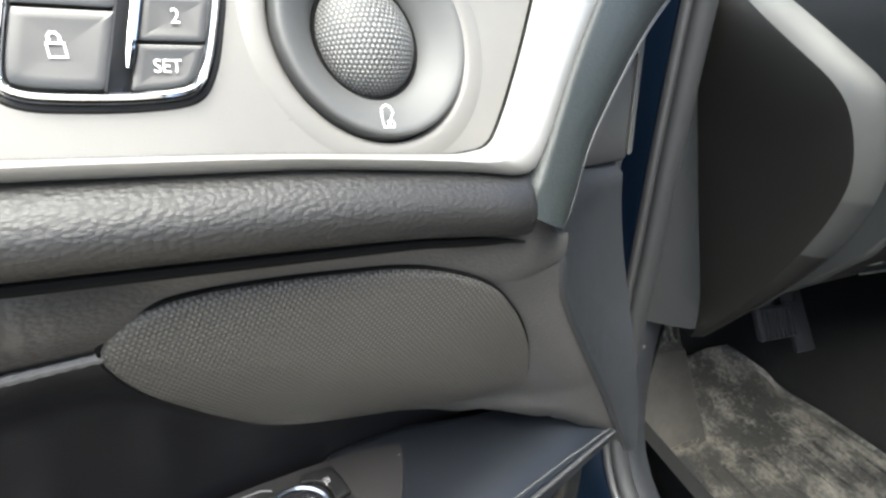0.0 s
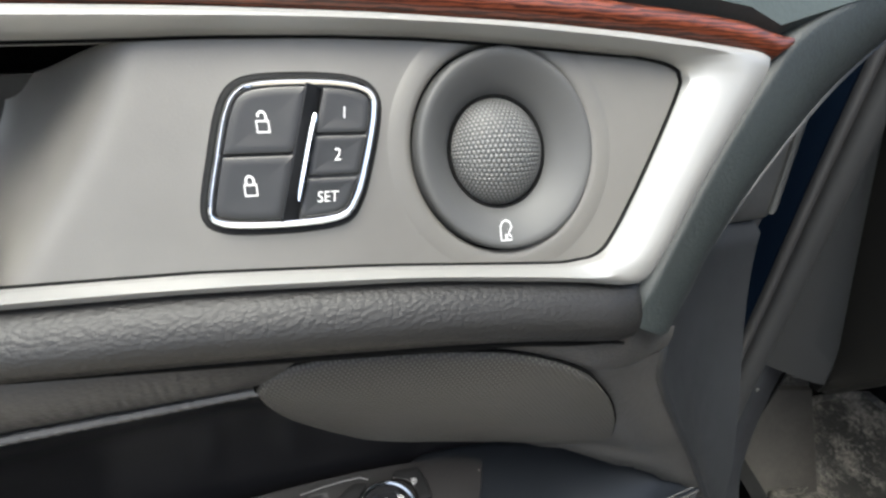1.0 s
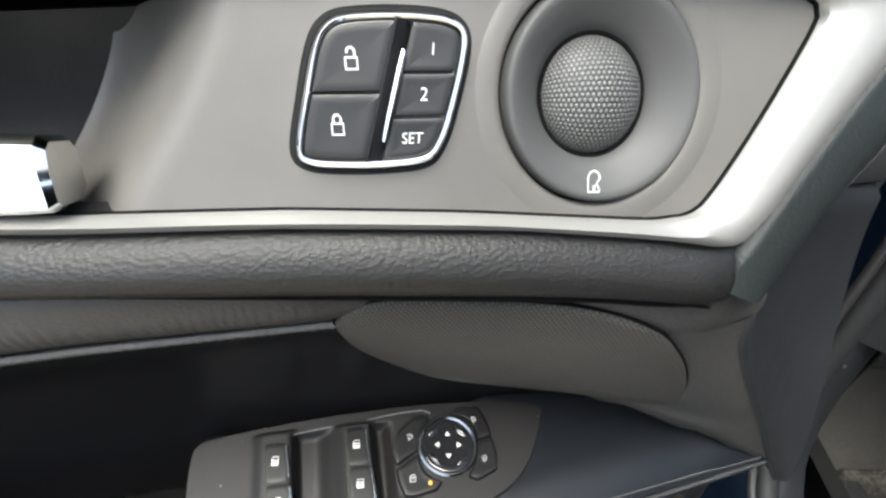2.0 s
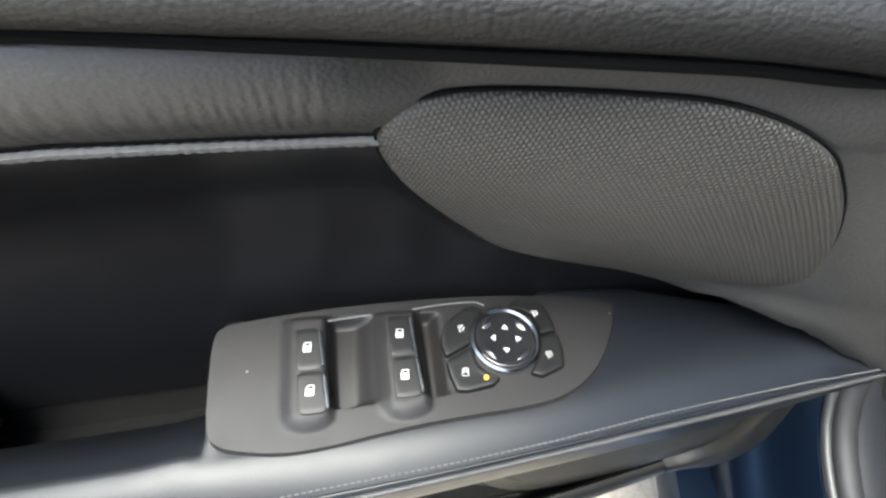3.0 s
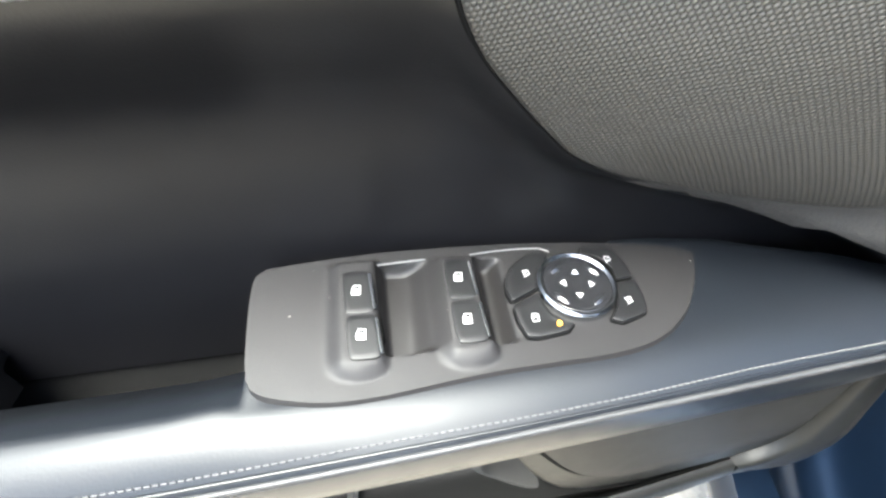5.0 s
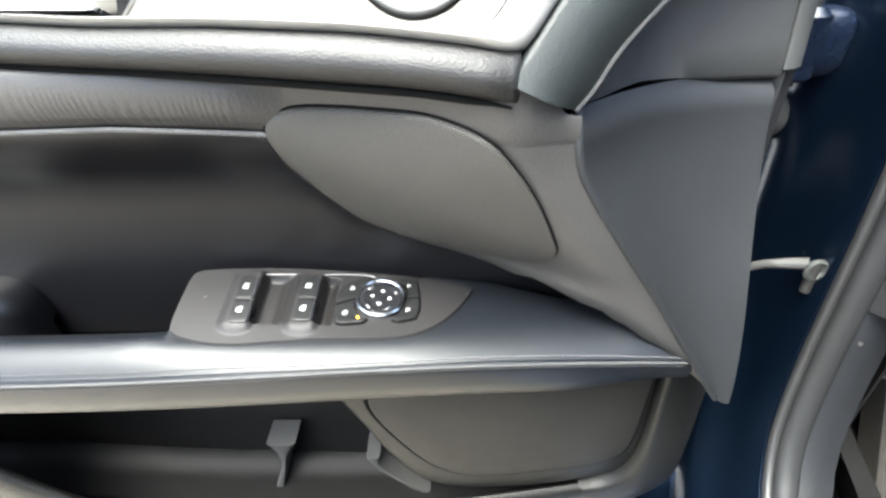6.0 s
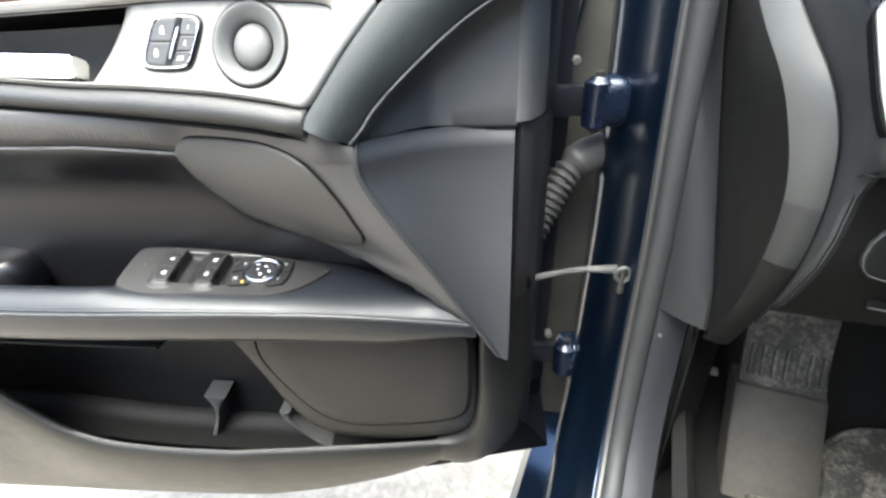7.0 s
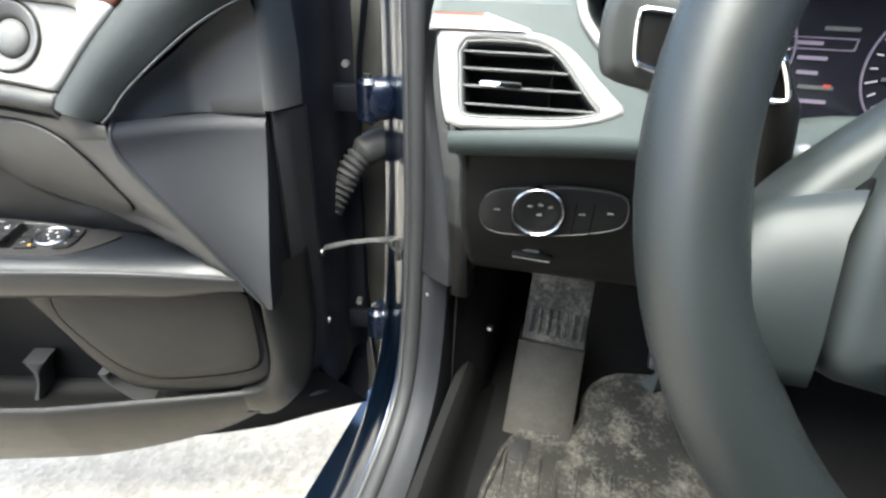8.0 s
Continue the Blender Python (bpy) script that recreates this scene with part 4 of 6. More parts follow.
for k in np.linspace(-0.0195, 0.0215, 14):
    full = smooth(-0.0195, -0.0125, k) * (1 - smooth(0.0125, 0.0215, k))
    px, pz = SPL[0] + k * 0.318, SPL[1] + k * 0.948
    step_rows.append([on_upper(px - d * 0.948, pz + d * 0.318, h) for d, h in ((0.0046, -0.003), (0.0044, 0.0017), (0.0038, 0.0021), (0.0014 + 0.0022 * (1 - full), 0.0006 + 0.0012 * (1 - full)), (0.0007, 0.0002 + 0.0008 * (1 - full)), (-0.0012, -0.001))])
part("key_step", sheet(step_rows), M_SWITCH, frame_lock, "", 30)
part("key_bar", tube([on_upper(SPL[0] + k * 0.318, SPL[1] + k * 0.948, 0.0022) for k in np.linspace(-0.0125, 0.0135, 8)], [0.0006, 0.0012, 0.0013, 0.0013, 0.0013, 0.0013, 0.0012, 0.0006], 8), M_CHROME, frame_lock, "chrome bar between the keys")
PADLOCK = [[(-0.55, -0.8), (-0.55, 0.15), (0.55, 0.15), (0.55, -0.8), (-0.55, -0.8)], [(-0.35, 0.2), (-0.35, 0.65), (-0.15, 0.9), (0.15, 0.9), (0.35, 0.65), (0.35, 0.2)]]
OPENLOCK = [PADLOCK[0], [(-0.35, 0.5), (-0.35, 0.75), (-0.15, 0.95), (0.15, 0.95), (0.35, 0.7), (0.35, 0.2)]]
part("lock_sign", sign(PADLOCK, 0.0487, 0.9300, 0.0032, on_upper, 0.2, 0.0022), M_WHITE, frame_lock, "white padlock sign")
part("unlock_sign", sign(OPENLOCK, 0.0548, 0.9475, 0.0032, on_upper, 0.2, 0.0022), M_WHITE, frame_lock, "white open padlock sign")
for text, x, z, size in (("1", 0.0800, 0.9500, 0.0044), ("2", 0.0764, 0.9380, 0.0050), ("SET", 0.0718, 0.9258, 0.0044)):
    part("legend", lettering(text, size, lambda a, b, x=x, z=z: on_upper(x + a + 0.15 * b, z + b * 1.05, 0.0012)), M_WHITE, frame_lock, "white printed legend")

# tweeter with a domed mesh in a dished ring
TX, TZ, TR = 0.1368, 0.9374, 0.0336
bm = bmesh.new()
prof = [(1.010, -0.006), (1.006, -0.0012), (0.998, 0.0002), (0.980, 0.0008), (0.95, 0.0010), (0.9, 0.0004), (0.8, -0.0016), (0.68, -0.0048), (0.60, -0.0070), (0.575, -0.0090), (0.54, -0.0110)]
grid(bm, [[upper(TX + TR * r * math.cos(a), TZ + 0.97 * TR * r * math.sin(a), h) for a in np.linspace(0, 2 * math.pi, 72, endpoint=False)] for r, h in prof], wrap=True)
tweeter = part("tweeter_ring", bm, M_RINGDARK, door, "charcoal dished tweeter ring", 60)
bm = bmesh.new()
grid(bm, [[upper(TX + TR * r * math.cos(a), TZ + 0.97 * TR * r * math.sin(a), h) for a in np.linspace(0, 2 * math.pi, 72, endpoint=False)] for r, h in ((1.045, -0.0058), (1.02, -0.0062), (1.0, -0.0064), (0.98, -0.0066))], wrap=True)
part("ring_gap", bm, M_GROOVE, tweeter)
bm = bmesh.new()
grid(bm, [[upper(TX + TR * r * math.cos(a), TZ + 0.97 * TR * r * math.sin(a), h) for a in np.linspace(0, 2 * math.pi, 72, endpoint=False)] for r, h in ((1.35, -0.0030), (1.28, -0.00195), (1.12, -0.0019), (1.07, -0.0021), (1.04, -0.0030), (1.03, -0.0065))], wrap=True)
part("ring_seat", bm, M_PANEL, tweeter, "taupe rim round the tweeter", 60)
bm = bmesh.new()
turns, falls = np.linspace(0, 2 * math.pi, 60, endpoint=False), np.linspace(radians(95), radians(3), 16)
rings = [[upper(TX + TR * 0.545 * math.sin(p) * math.cos(a), TZ + TR * 0.545 * math.sin(p) * math.sin(a), -0.0105 + 0.0105 * math.cos(p)) for a in turns] for p in falls]
vs = grid(bm, rings, wrap=True)
bm.faces.new(vs[-1])
flat = {v: (TR * 0.52 * p * math.cos(a), TR * 0.52 * p * math.sin(a)) for p, ring in zip(falls, vs) for a, v in zip(turns, ring)}
lay = bm.loops.layers.uv.new("mesh")
for face in bm.faces:
    for loop in face.loops:
        loop[lay].uv = flat[loop.vert]
part("mesh_dome", bm, M_DOME, tweeter, "grey metal mesh dome", 60)
part("dome_gap", tube([upper(TX + TR * 0.557 * math.cos(a), TZ + TR * 0.557 * math.sin(a), -0.0086) for a in np.linspace(0, 2 * math.pi, 61)], 0.0009, 6), M_GROOVE, tweeter)
GUARD_SIGN = [[(-0.55, -0.9), (-0.6, 0.3), (-0.45, 0.75), (0.0, 1.0), (0.45, 0.75), (0.6, 0.3), (0.4, 0.0), (0.25, -0.25), (0.5, -0.55), (0.6, -0.9), (-0.55, -0.9)], [(-0.1, -0.35), (0.15, -0.8)], [(0.15, -0.35), (-0.1, -0.8)]]
part("guard_sign", sign(GUARD_SIGN, 0.1335, 0.9112, 0.0036, on_upper, 0.16, 0.0007), M_WHITE, tweeter, "white outline sign")

# unseen black sheet added to stop light leaking through the lining
rows = [[(x, 0.205 + 0.02 * (x < -0.5), z) for x in np.linspace(-0.63, 0.372, 8)] for z in (1.0, 0.7, 0.36)]
part("leak_block_sheet", sheet(rows, 0.01), M_GROOVE, door)

# dust on the armrest and the switch plate
rng = random.Random(5)
dust = bmesh.new()
for i in range(64):
    x = rng.uniform(-0.20, 0.17)
    if i < 52 and x > -0.05:
        y = lerp_line(FRONT, min(x, 0.16)) + rng.uniform(-0.004, 0.002)
        at = Vector((x, y, arm_top(x, y) + 0.0008))
    elif x > -0.05:
        y = rng.uniform(lerp_line(FRONT, min(x, 0.16)), lerp_line(BACK, min(x, 0.16)))
        at = Vector((x, y, plate_z(x, y)))
    else:
        y = rng.uniform(0.10, 0.15)
        at = Vector((x, y, 0.6045))
    b = bmesh.ops.create_cube(dust, size=rng.choice((0.0003, 0.0003, 0.0004, 0.0006)))
    bmesh.ops.rotate(dust, verts=b["verts"], matrix=Matrix.Rotation(rng.uniform(0, 3), 3, "Z"))
    bmesh.ops.scale(dust, vec=(rng.uniform(0.6, 1.6), 1, 0.5), verts=b["verts"])
    bmesh.ops.translate(dust, vec=at, verts=b["verts"])
specks = part("dust_specks", dust, M_CRUMB, None)
tagged(specks, "pale dust and crumbs on the armrest and switch plate", "dust", kind="stuff")

# ---- lower half of the door ----
RIM_Z = [(-0.62, 0.62), (-0.40, 0.60), (-0.345, 0.565), (-0.31, 0.525), (-0.276, 0.487), (-0.237, 0.453), (-0.20, 0.436), (-0.167, 0.427), (-0.09, 0.421), (0.0, 0.422), (0.1, 0.426), (0.2, 0.428), (0.285, 0.430), (0.312, 0.436), (0.335, 0.455), (0.345, 0.475)]
RIM_Y = [(-0.62, 0.080), (0.0, 0.086), (0.1, 0.095), (0.2, 0.106), (0.3, 0.118), (0.37, 0.126)]
LOW_Z = [(-0.62, 0.235), (-0.1, 0.248), (0.06, 0.262), (0.2, 0.292), (0.28, 0.329), (0.32, 0.366), (0.345, 0.406), (0.362, 0.43)]
RIM_Z, LOW_Z = [tuple(q) for q in rounded(RIM_Z, 3, False)], [tuple(q) for q in rounded(LOW_Z, 3, False)]
rows = []
for x in np.linspace(-0.62, 0.288, 140):
    zr, yr, zl = lerp_line(RIM_Z, x), lerp_line(RIM_Y, x), lerp_line(LOW_Z, x)
    row = [(x, yr + 0.016, zr - 0.03), (x, yr + 0.010, zr - 0.004), (x, yr + 0.006, zr), (x, yr + 0.001, zr - 0.002), (x, yr - 0.001, zr - 0.007)]
    for f in (0.1, 0.25, 0.45, 0.65, 0.82, 0.94, 1.0):
        row.append((x, yr - 0.002 + 0.055 * f ** 1.8, zr - 0.007 + (zl - zr + 0.007) * f))
    row.append((x, row[-1][1] + 0.03, zl + 0.004))
    rows.append(row)
part("lower_panel", sheet(rows), M_LOWER, door, "taupe-black moulded lower panel with map pocket", 60)

# pocket back, floor and dividers
rows = [[(x, 0.192 - 0.01 * math.sin(3 * x), z) for x in np.linspace(-0.62, 0.34, 30)] for z in np.linspace(0.66, 0.36, 8)]
part("pocket_back", sheet(rows, 0.004), M_POCKET, door, "black map pocket back")
rows = [[(x, 0.133 + (0.195 - 0.133) * f, 0.375 + 0.012 * smooth(0.5, 1.0, f) + 0.02 * smooth(-0.1, -0.4, x)) for x in np.linspace(-0.62, 0.30, 20)] for f in (0, 0.2, 0.4, 0.5, 0.6, 0.7, 0.8, 0.9, 1.0)]
part("pocket_floor", sheet(rows, 0.004, (0, 0, -1)), M_POCKET, door)


def fin(x, y0, ztop, lean, cap):
    """An upright divider in the pocket: a thin web with a thick rounded top."""
    rows = []
    for f in np.linspace(0, 1, 14):
        z = ztop - (ztop - 0.376) * f
        cx = x + lean * f * f
        th = 0.0030 + cap * (1 - min(1.0, f / 0.55)) ** 2.2 + 0.002 * smooth(0.7, 1, f)
        y = y0 - 0.006 * smooth(0.5, 1, f)
        rows.append([(cx - th, y + 0.003, z), (cx - th * 0.6, y, z), (cx + th * 0.6, y, z), (cx + th, y + 0.003, z), (cx + th, 0.19, z + 0.004), (cx - th, 0.19, z + 0.004)])
    bm = bmesh.new()
    grid(bm, rows, wrap=True, cap=True)
    return bm


part("pocket_divider", fin(-0.055, 0.157, 0.450, -0.014, 0.014), M_FIN, door, "grey-black pocket divider", 50)
part("pocket_divider", fin(0.053, 0.150, 0.434, 0.060, 0.005), M_FIN, door, "grey-black curved bottle divider", 50)

# lower speaker in its face panel
FACE = rounded([(0.042, 0.650), (0.330, 0.650), (0.338, 0.55), (0.338, 0.470), (0.318, 0.445), (0.25, 0.432), (0.18, 0.432), (0.125, 0.446), (0.090, 0.495), (0.060, 0.575), (0.035, 0.63)], 1)


def on_face(x, z, h):
    return Vector((x, 0.100 + 0.065 * (x - 0.09) + 0.05 * (0.6 - z) - h, z))


part("speaker_face", slab(resample(FACE, 80, True), on_face, 0.0, 0.03, 0.006), M_LOWER, door, "black moulded speaker surround", 60)
SPK = resample(rounded([(0.078, 0.640), (0.074, 0.600), (0.078, 0.580), (0.093, 0.547), (0.120, 0.500), (0.145, 0.477), (0.175, 0.4655), (0.23, 0.467), (0.290, 0.474), (0.318, 0.484), (0.327, 0.51), (0.327, 0.58), (0.326, 0.640)], 2), 90, True)
part("low_speaker_cover", slab(SPK, on_face, 0.0035, 0.02, 0.0025, dome=0.003), M_LOWGRILLE, door, "dark brown-black speaker cover", 60)
part("low_speaker_gap", band(inset2(SPK, -0.0042), SPK, on_face, 0.0008, 0.02, 0.0004), M_GROOVE, door)

# steel shell: front shut face, outer skin, edges
rows = []
SHELL = [(0.362, 0.190), (0.374, 0.192), (0.386, 0.196), (0.404, 0.208), (0.412, 0.235), (0.420, 0.255), (0.424, 0.300), (0.428, 0.325), (0.440, 0.338), (0.452, 0.343), (0.440, 0.350), (0.36, 0.352)]
for z in [1.03, 0.95, 0.85, 0.7, 0.55, 0.42, 0.38, 0.35]:
    rows.append([(x, y, z) for x, y in SHELL])
part("shut_face", sheet(rows), M_SHADEPAINT, door, "blue door shut face, darkened for the shade in the gap", 40)
rows = []
for z in np.linspace(1.03, 0.225, 14):
    bow = 0.02 * math.sin(math.pi * (z - 0.15) / 1.0)
    rows.append([(x, 0.352 + bow, z) for x in np.linspace(0.36, -0.64, 16)])
part("outer_skin", sheet(rows, 0.003), M_PAINT, door, "dark blue metallic outer skin", 40)
CORNER = [(0.284, 0.167, lerp_line(LOW_Z, 0.284) - 0.001), (0.305, 0.152, 0.346), (0.324, 0.138, 0.365), (0.343, 0.128, 0.387), (0.360, 0.1225, 0.410), (0.378, 0.1215, 0.432), (0.390, 0.127, 0.450), (0.397, 0.136, 0.485), (0.401, 0.143, 0.530), (0.401, 0.147, 0.600), (0.398, 0.150, 0.668)]
CORNER_Y = [(x + z, y) for x, y, z in CORNER]
EDGE_OUT = rounded([(x, z) for x, y, z in CORNER], 2, False)
EDGE_IN = rounded([(0.288, lerp_line(RIM_Z, 0.288) - 0.002), (0.306, 0.431), (0.322, 0.441), (0.333, 0.458), (0.339, 0.480), (0.342, 0.510), (0.342, 0.550), (0.341, 0.600), (0.341, 0.630), (0.341, 0.660)], 2, False)
rows = []
for k, (o, n) in enumerate(zip(resample(EDGE_OUT, 60), resample(EDGE_IN, 60))):
    ye = lerp_line(CORNER_Y, o[0] + o[1])
    belly = 0.006 * smooth(4, 16, k) * (1 - 0.7 * smooth(22, 45, k))
    row = [(n[0] - 0.006, 0.140, n[1] + 0.006), (n[0] - 0.004, 0.124, n[1] + 0.004), (n[0] - 0.002, 0.1165, n[1] + 0.002)]
    for f in (0.0, 0.06, 0.15, 0.3, 0.45, 0.6, 0.75, 0.85, 0.92):
        p = n + (o - n) * f
        row.append((p[0], 0.1140 - belly * math.sin(math.pi * f) + (ye - 0.1145) * f ** 1.8, p[1]))
    away = (o - n) / np.linalg.norm(o - n)
    for d, dy in ((-0.0025, -0.001), (-0.0006, 0.002), (0.0, 0.006), (-0.001, 0.014), (-0.003, 0.03), (-0.006, 0.045)):
        p = o + away * d
        row.append((p[0], ye + dy, p[1]))
    rows.append(row)
part("corner_moulding", sheet(rows), M_LOWER, door, "black rounded lower front corner", 60)
U_IN = [(-0.64, 0.240), (-0.1, 0.252), (0.06, 0.266), (0.2, 0.302), (0.304, 0.345), (0.35, 0.380), (0.388, 0.440)]
U_OUT = [(-0.64, 0.150), (-0.1, 0.155), (0.10, 0.172), (0.26, 0.203), (0.321, 0.229), (0.40, 0.256), (0.458, 0.276)]
rows = []
for a, b in zip(resample(rounded(U_IN, 2, False), 40), resample(rounded(U_OUT, 2, False), 40)):
    rows.append([(a[0] + (b[0] - a[0]) * f, 0.165 + 0.085 * f, a[1] + (b[1] - a[1]) * f + 0.006 * math.sin(math.pi * f)) for f in (0, 0.15, 0.35, 0.6, 0.85, 0.97, 1.0)] + [(b[0], 0.30, b[1] + 0.012), (b[0] - 0.008, 0.335, b[1] + 0.04), (b[0] - 0.010, 0.346, b[1] + 0.11)])
part("door_underside", sheet(rows), M_UNDER, door, "dark blue door underside", 40)
rows = [[(-0.635, y, z) for y in (0.10, 0.2, 0.3, 0.355)] for z in np.linspace(1.02, 0.2, 6)]
part("rear_shut_face", sheet(rows, 0.004, (-1, 0, 0)), M_PAINT, door)
rows = [[(x, y, 1.03) for x in np.linspace(-0.63, 0.41, 10)] for y in (0.2, 0.28, 0.36)]
part("belt_top", sheet(rows, 0.01, (0, 0, -1)), M_RUBBER, door)

# rubber strip down the front edge, grey strip above it
rows = []
for z in [0.856, 0.852, 0.75, 0.6, 0.5, 0.46, 0.43, 0.41, 0.40]:
    b = 0.02 * smooth(0.50, 0.38, z)
    top = 0.6 if z > 0.855 else 1.0
    rows.append([(x - b, y + 0.3 * b, z) for x, y in ((0.366, 0.172), (0.370, 0.160 + 0.004 / top), (0.378, 0.157), (0.388, 0.163), (0.394, 0.173), (0.399, 0.186), (0.405, 0.195), (0.408, 0.204), (0.405, 0.212))])
part("edge_rubber", sheet(rows), M_RUBBER, door, "black rubber edge strip", 50)
rows = [[(x, y + 0.13 * (z - 0.87), z) for x, y in ((0.3705, 0.175), (0.3705, 0.1505), (0.373, 0.1495), (0.385, 0.156), (0.398, 0.182), (0.404, 0.202), (0.402, 0.21))] for z in np.linspace(1.03, 0.859, 8)]
part("sail_edge_strip", sheet(rows), M_STRIP, door, "dark grey sail edge strip", 50)
part("shut_bolt", slab(circle(0.0, 0.0, 0.006, n=12), lambda a, b, h: Vector((0.404 + h, 0.216 + a, 0.63 + b)), 0.006, 0.01, 0.002), M_STEEL, door)
part("shut_bolt", slab(circle(0.0, 0.0, 0.006, n=12), lambda a, b, h: Vector((0.404 + h, 0.216 + a, 0.50 + b)), 0.006, 0.01, 0.002), M_STEEL, door)

# ---- the car body; u to the car's right, v to its front ----
CO, CA = Vector((0.53, 0.25, 0.0)), radians(72)
CF, CR = Vector((math.cos(CA), math.sin(CA), 0)), Vector((math.sin(CA), -math.cos(CA), 0))


def car(u, v, z):
    return CO + CR * u + CF * v + Vector((0, 0, z))


body = thing("car", car(0.3, -0.4, 0.2), "dark blue car seen at its open front doorway", "car")
# line of the door opening: down the hinge pillar, round into the sill
OPEN = rounded([(-0.018, 1.30), (-0.018, 1.05), (-0.022, 0.90), (-0.027, 0.78), (-0.036, 0.64), (-0.048, 0.50), (-0.075, 0.40), (-0.15, 0.348), (-0.27, 0.325), (-0.6, 0.315), (-1.3, 0.315)], 2, False)
OPEN = resample(OPEN, 70)


def opening(profile):
    """Rows along the opening for (u, n) points; n metres outwards from its line, at right angles to it."""
    rows = []
    for i, p in enumerate(OPEN):
        t = OPEN[min(i + 1, len(OPEN) - 1)] - OPEN[max(i - 1, 0)]
        t = t / np.linalg.norm(t)
        nn = np.array((-t[1], t[0]))
        lean = -0.008 - 0.03 * max(0.0, p[1] - 0.70)
        rows.append([car(u + lean, p[0] + nn[0] * n, p[1] + nn[1] * n) for u, n in profile])
    return rows


part("door_jamb", sheet(opening([(0.040, 0.006), (0.022, 0.004), (0.016, 0.012), (0.004, 0.030), (-0.006, 0.050), (-0.020, 0.062), (-0.034, 0.072), (-0.042, 0.085), (-0.046, 0.105), (-0.050, 0.125), (-0.048, 0.130)])), M_PAINT, body, "dark blue painted door jamb and sill", 50)
seal_rows = opening([(0.046 + 0.013 * math.cos(a), -0.004 + 0.010 * math.sin(a)) for a in np.linspace(0, 2 * math.pi, 14, endpoint=False)])
bm = bmesh.new()
grid(bm, seal_rows, wrap=True)
part("door_seal", bm, M_SEAL, body, "grey-black rubber door seal", 60)
bm = bmesh.new()
grid(bm, opening([(0.030 + 0.006 * math.cos(a), 0.002 + 0.006 * math.sin(a)) for a in np.linspace(0, 2 * math.pi, 10, endpoint=False)]), wrap=True)
part("seal_lip", bm, M_RUBBER, body, "black seal lip", 60)
# outer wing and body side in front of the hinges
rows = [[car(u, v, z) for v in (0.10, 0.13, 0.16, 0.3, 0.6)] for z, u in ((1.0, -0.10), (0.9, -0.115), (0.7, -0.125), (0.5, -0.125), (0.3, -0.115), (0.16, -0.10))]
part("front_wing", sheet(rows, 0.003, tuple(CR)), M_PAINT, body, "dark blue front wing", 50)
rows = [[car(u, v, z) for u, v in ((-0.135, 0.11), (-0.10, 0.118), (-0.05, 0.125), (0.02, 0.14))] for z in np.linspace(1.2, 0.16, 8)]
part("hinge_pillar", sheet(rows, 0.004, tuple(CF)), M_PILLAR, body, "dull grey-brown inner pillar")
rows = [[car(u, v, z) for v in np.linspace(0.1, -1.3, 12)] for u, z in ((0.02, 0.30), (-0.06, 0.235), (-0.10, 0.225), (-0.115, 0.19), (-0.10, 0.14), (-0.04, 0.12))]
part("rocker", sheet(rows), M_PAINT, body, "dark blue rocker panel", 50)


TRIM_U = [(0.59, 0.104), (0.651, 0.101), (0.776, 0.080), (0.911, 0.057), (1.0, 0.046), (1.1, 0.04)]
TRIM_V = [(0.59, -0.078), (0.651, -0.070), (0.776, -0.040), (0.911, -0.010), (1.0, 0.006), (1.1, 0.015)]
rows = []
for z in np.linspace(1.06, 0.615, 20):
    ua, ub, vb = 0.044 - 0.03 * max(0.0, z - 0.70), lerp_line(TRIM_U, z), lerp_line(TRIM_V, z)
    va = float(np.interp(z, [0.5, 0.64, 0.78, 0.90, 1.05], [-0.048, -0.036, -0.027, -0.022, -0.018]))
    rows.append([car(ua, va + 0.02, z), car(ua + 0.001, va - 0.004, z), car(ua + 0.006, va - 0.008, z), car((ua + ub) / 2, (va + vb) / 2 - 0.007, z), car(ub - 0.004, vb - 0.001, z), car(ub, vb + 0.001, z), car(ub + 0.002, vb + 0.03, z)])
part("pillar_trim", sheet(rows), M_TRIMGREY, body, "slate grey pillar trim", 50)
part("sill_trim", sheet([r for r, p in zip(opening([(0.052, 0.012), (0.0535, -0.002), (0.060, -0.006), (0.080, -0.003), (0.096, 0.004), (0.102, 0.03), (0.104, 0.09)]), OPEN) if p[1] < 0.622]), M_SILLTRIM, body, "dark slate sill trim", 50)
part("trim_screw", slab(circle(0, 0, 0.0035, n=12), lambda a, b, h: car(0.058 + a, -0.045 - h, 0.573 + b), 0.002, 0.004, 0.0008), M_STEEL, body)

# side wall of the footwell, floor, toe board, bulkhead
rows = [[car(0.104 + 0.05 * smooth(-0.02, 0.05, v), v, z) for v in (-0.03, 0.0, 0.03, 0.08, 0.2, 0.45)] for z in np.linspace(0.70, 0.25, 8)]
part("kick_panel", sheet(rows, 0.003, tuple(-CR)), M_CARPET, body, "black carpeted footwell side")
rows = [[car(u, v, 0.272 + 0.5 * max(0, v - 0.10) * smooth(0.1, 0.2, v)) for u in np.linspace(0.09, 1.3, 14)] for v in (-1.3, -0.8, -0.4, -0.2, 0.0, 0.1, 0.16, 0.24, 0.34, 0.45)]
part("footwell_carpet", sheet(rows, 0.01, (0, 0, -1)), M_CARPET, body, "black footwell carpet")
rows = [[car(u, 0.45 - 0.1 * (z > 0.8), z) for u in (0.05, 0.5, 1.3)] for z in (0.42, 0.6, 0.75, 1.0)]
part("bulkhead", sheet(rows, 0.01, tuple(CF)), M_CARPET, body)
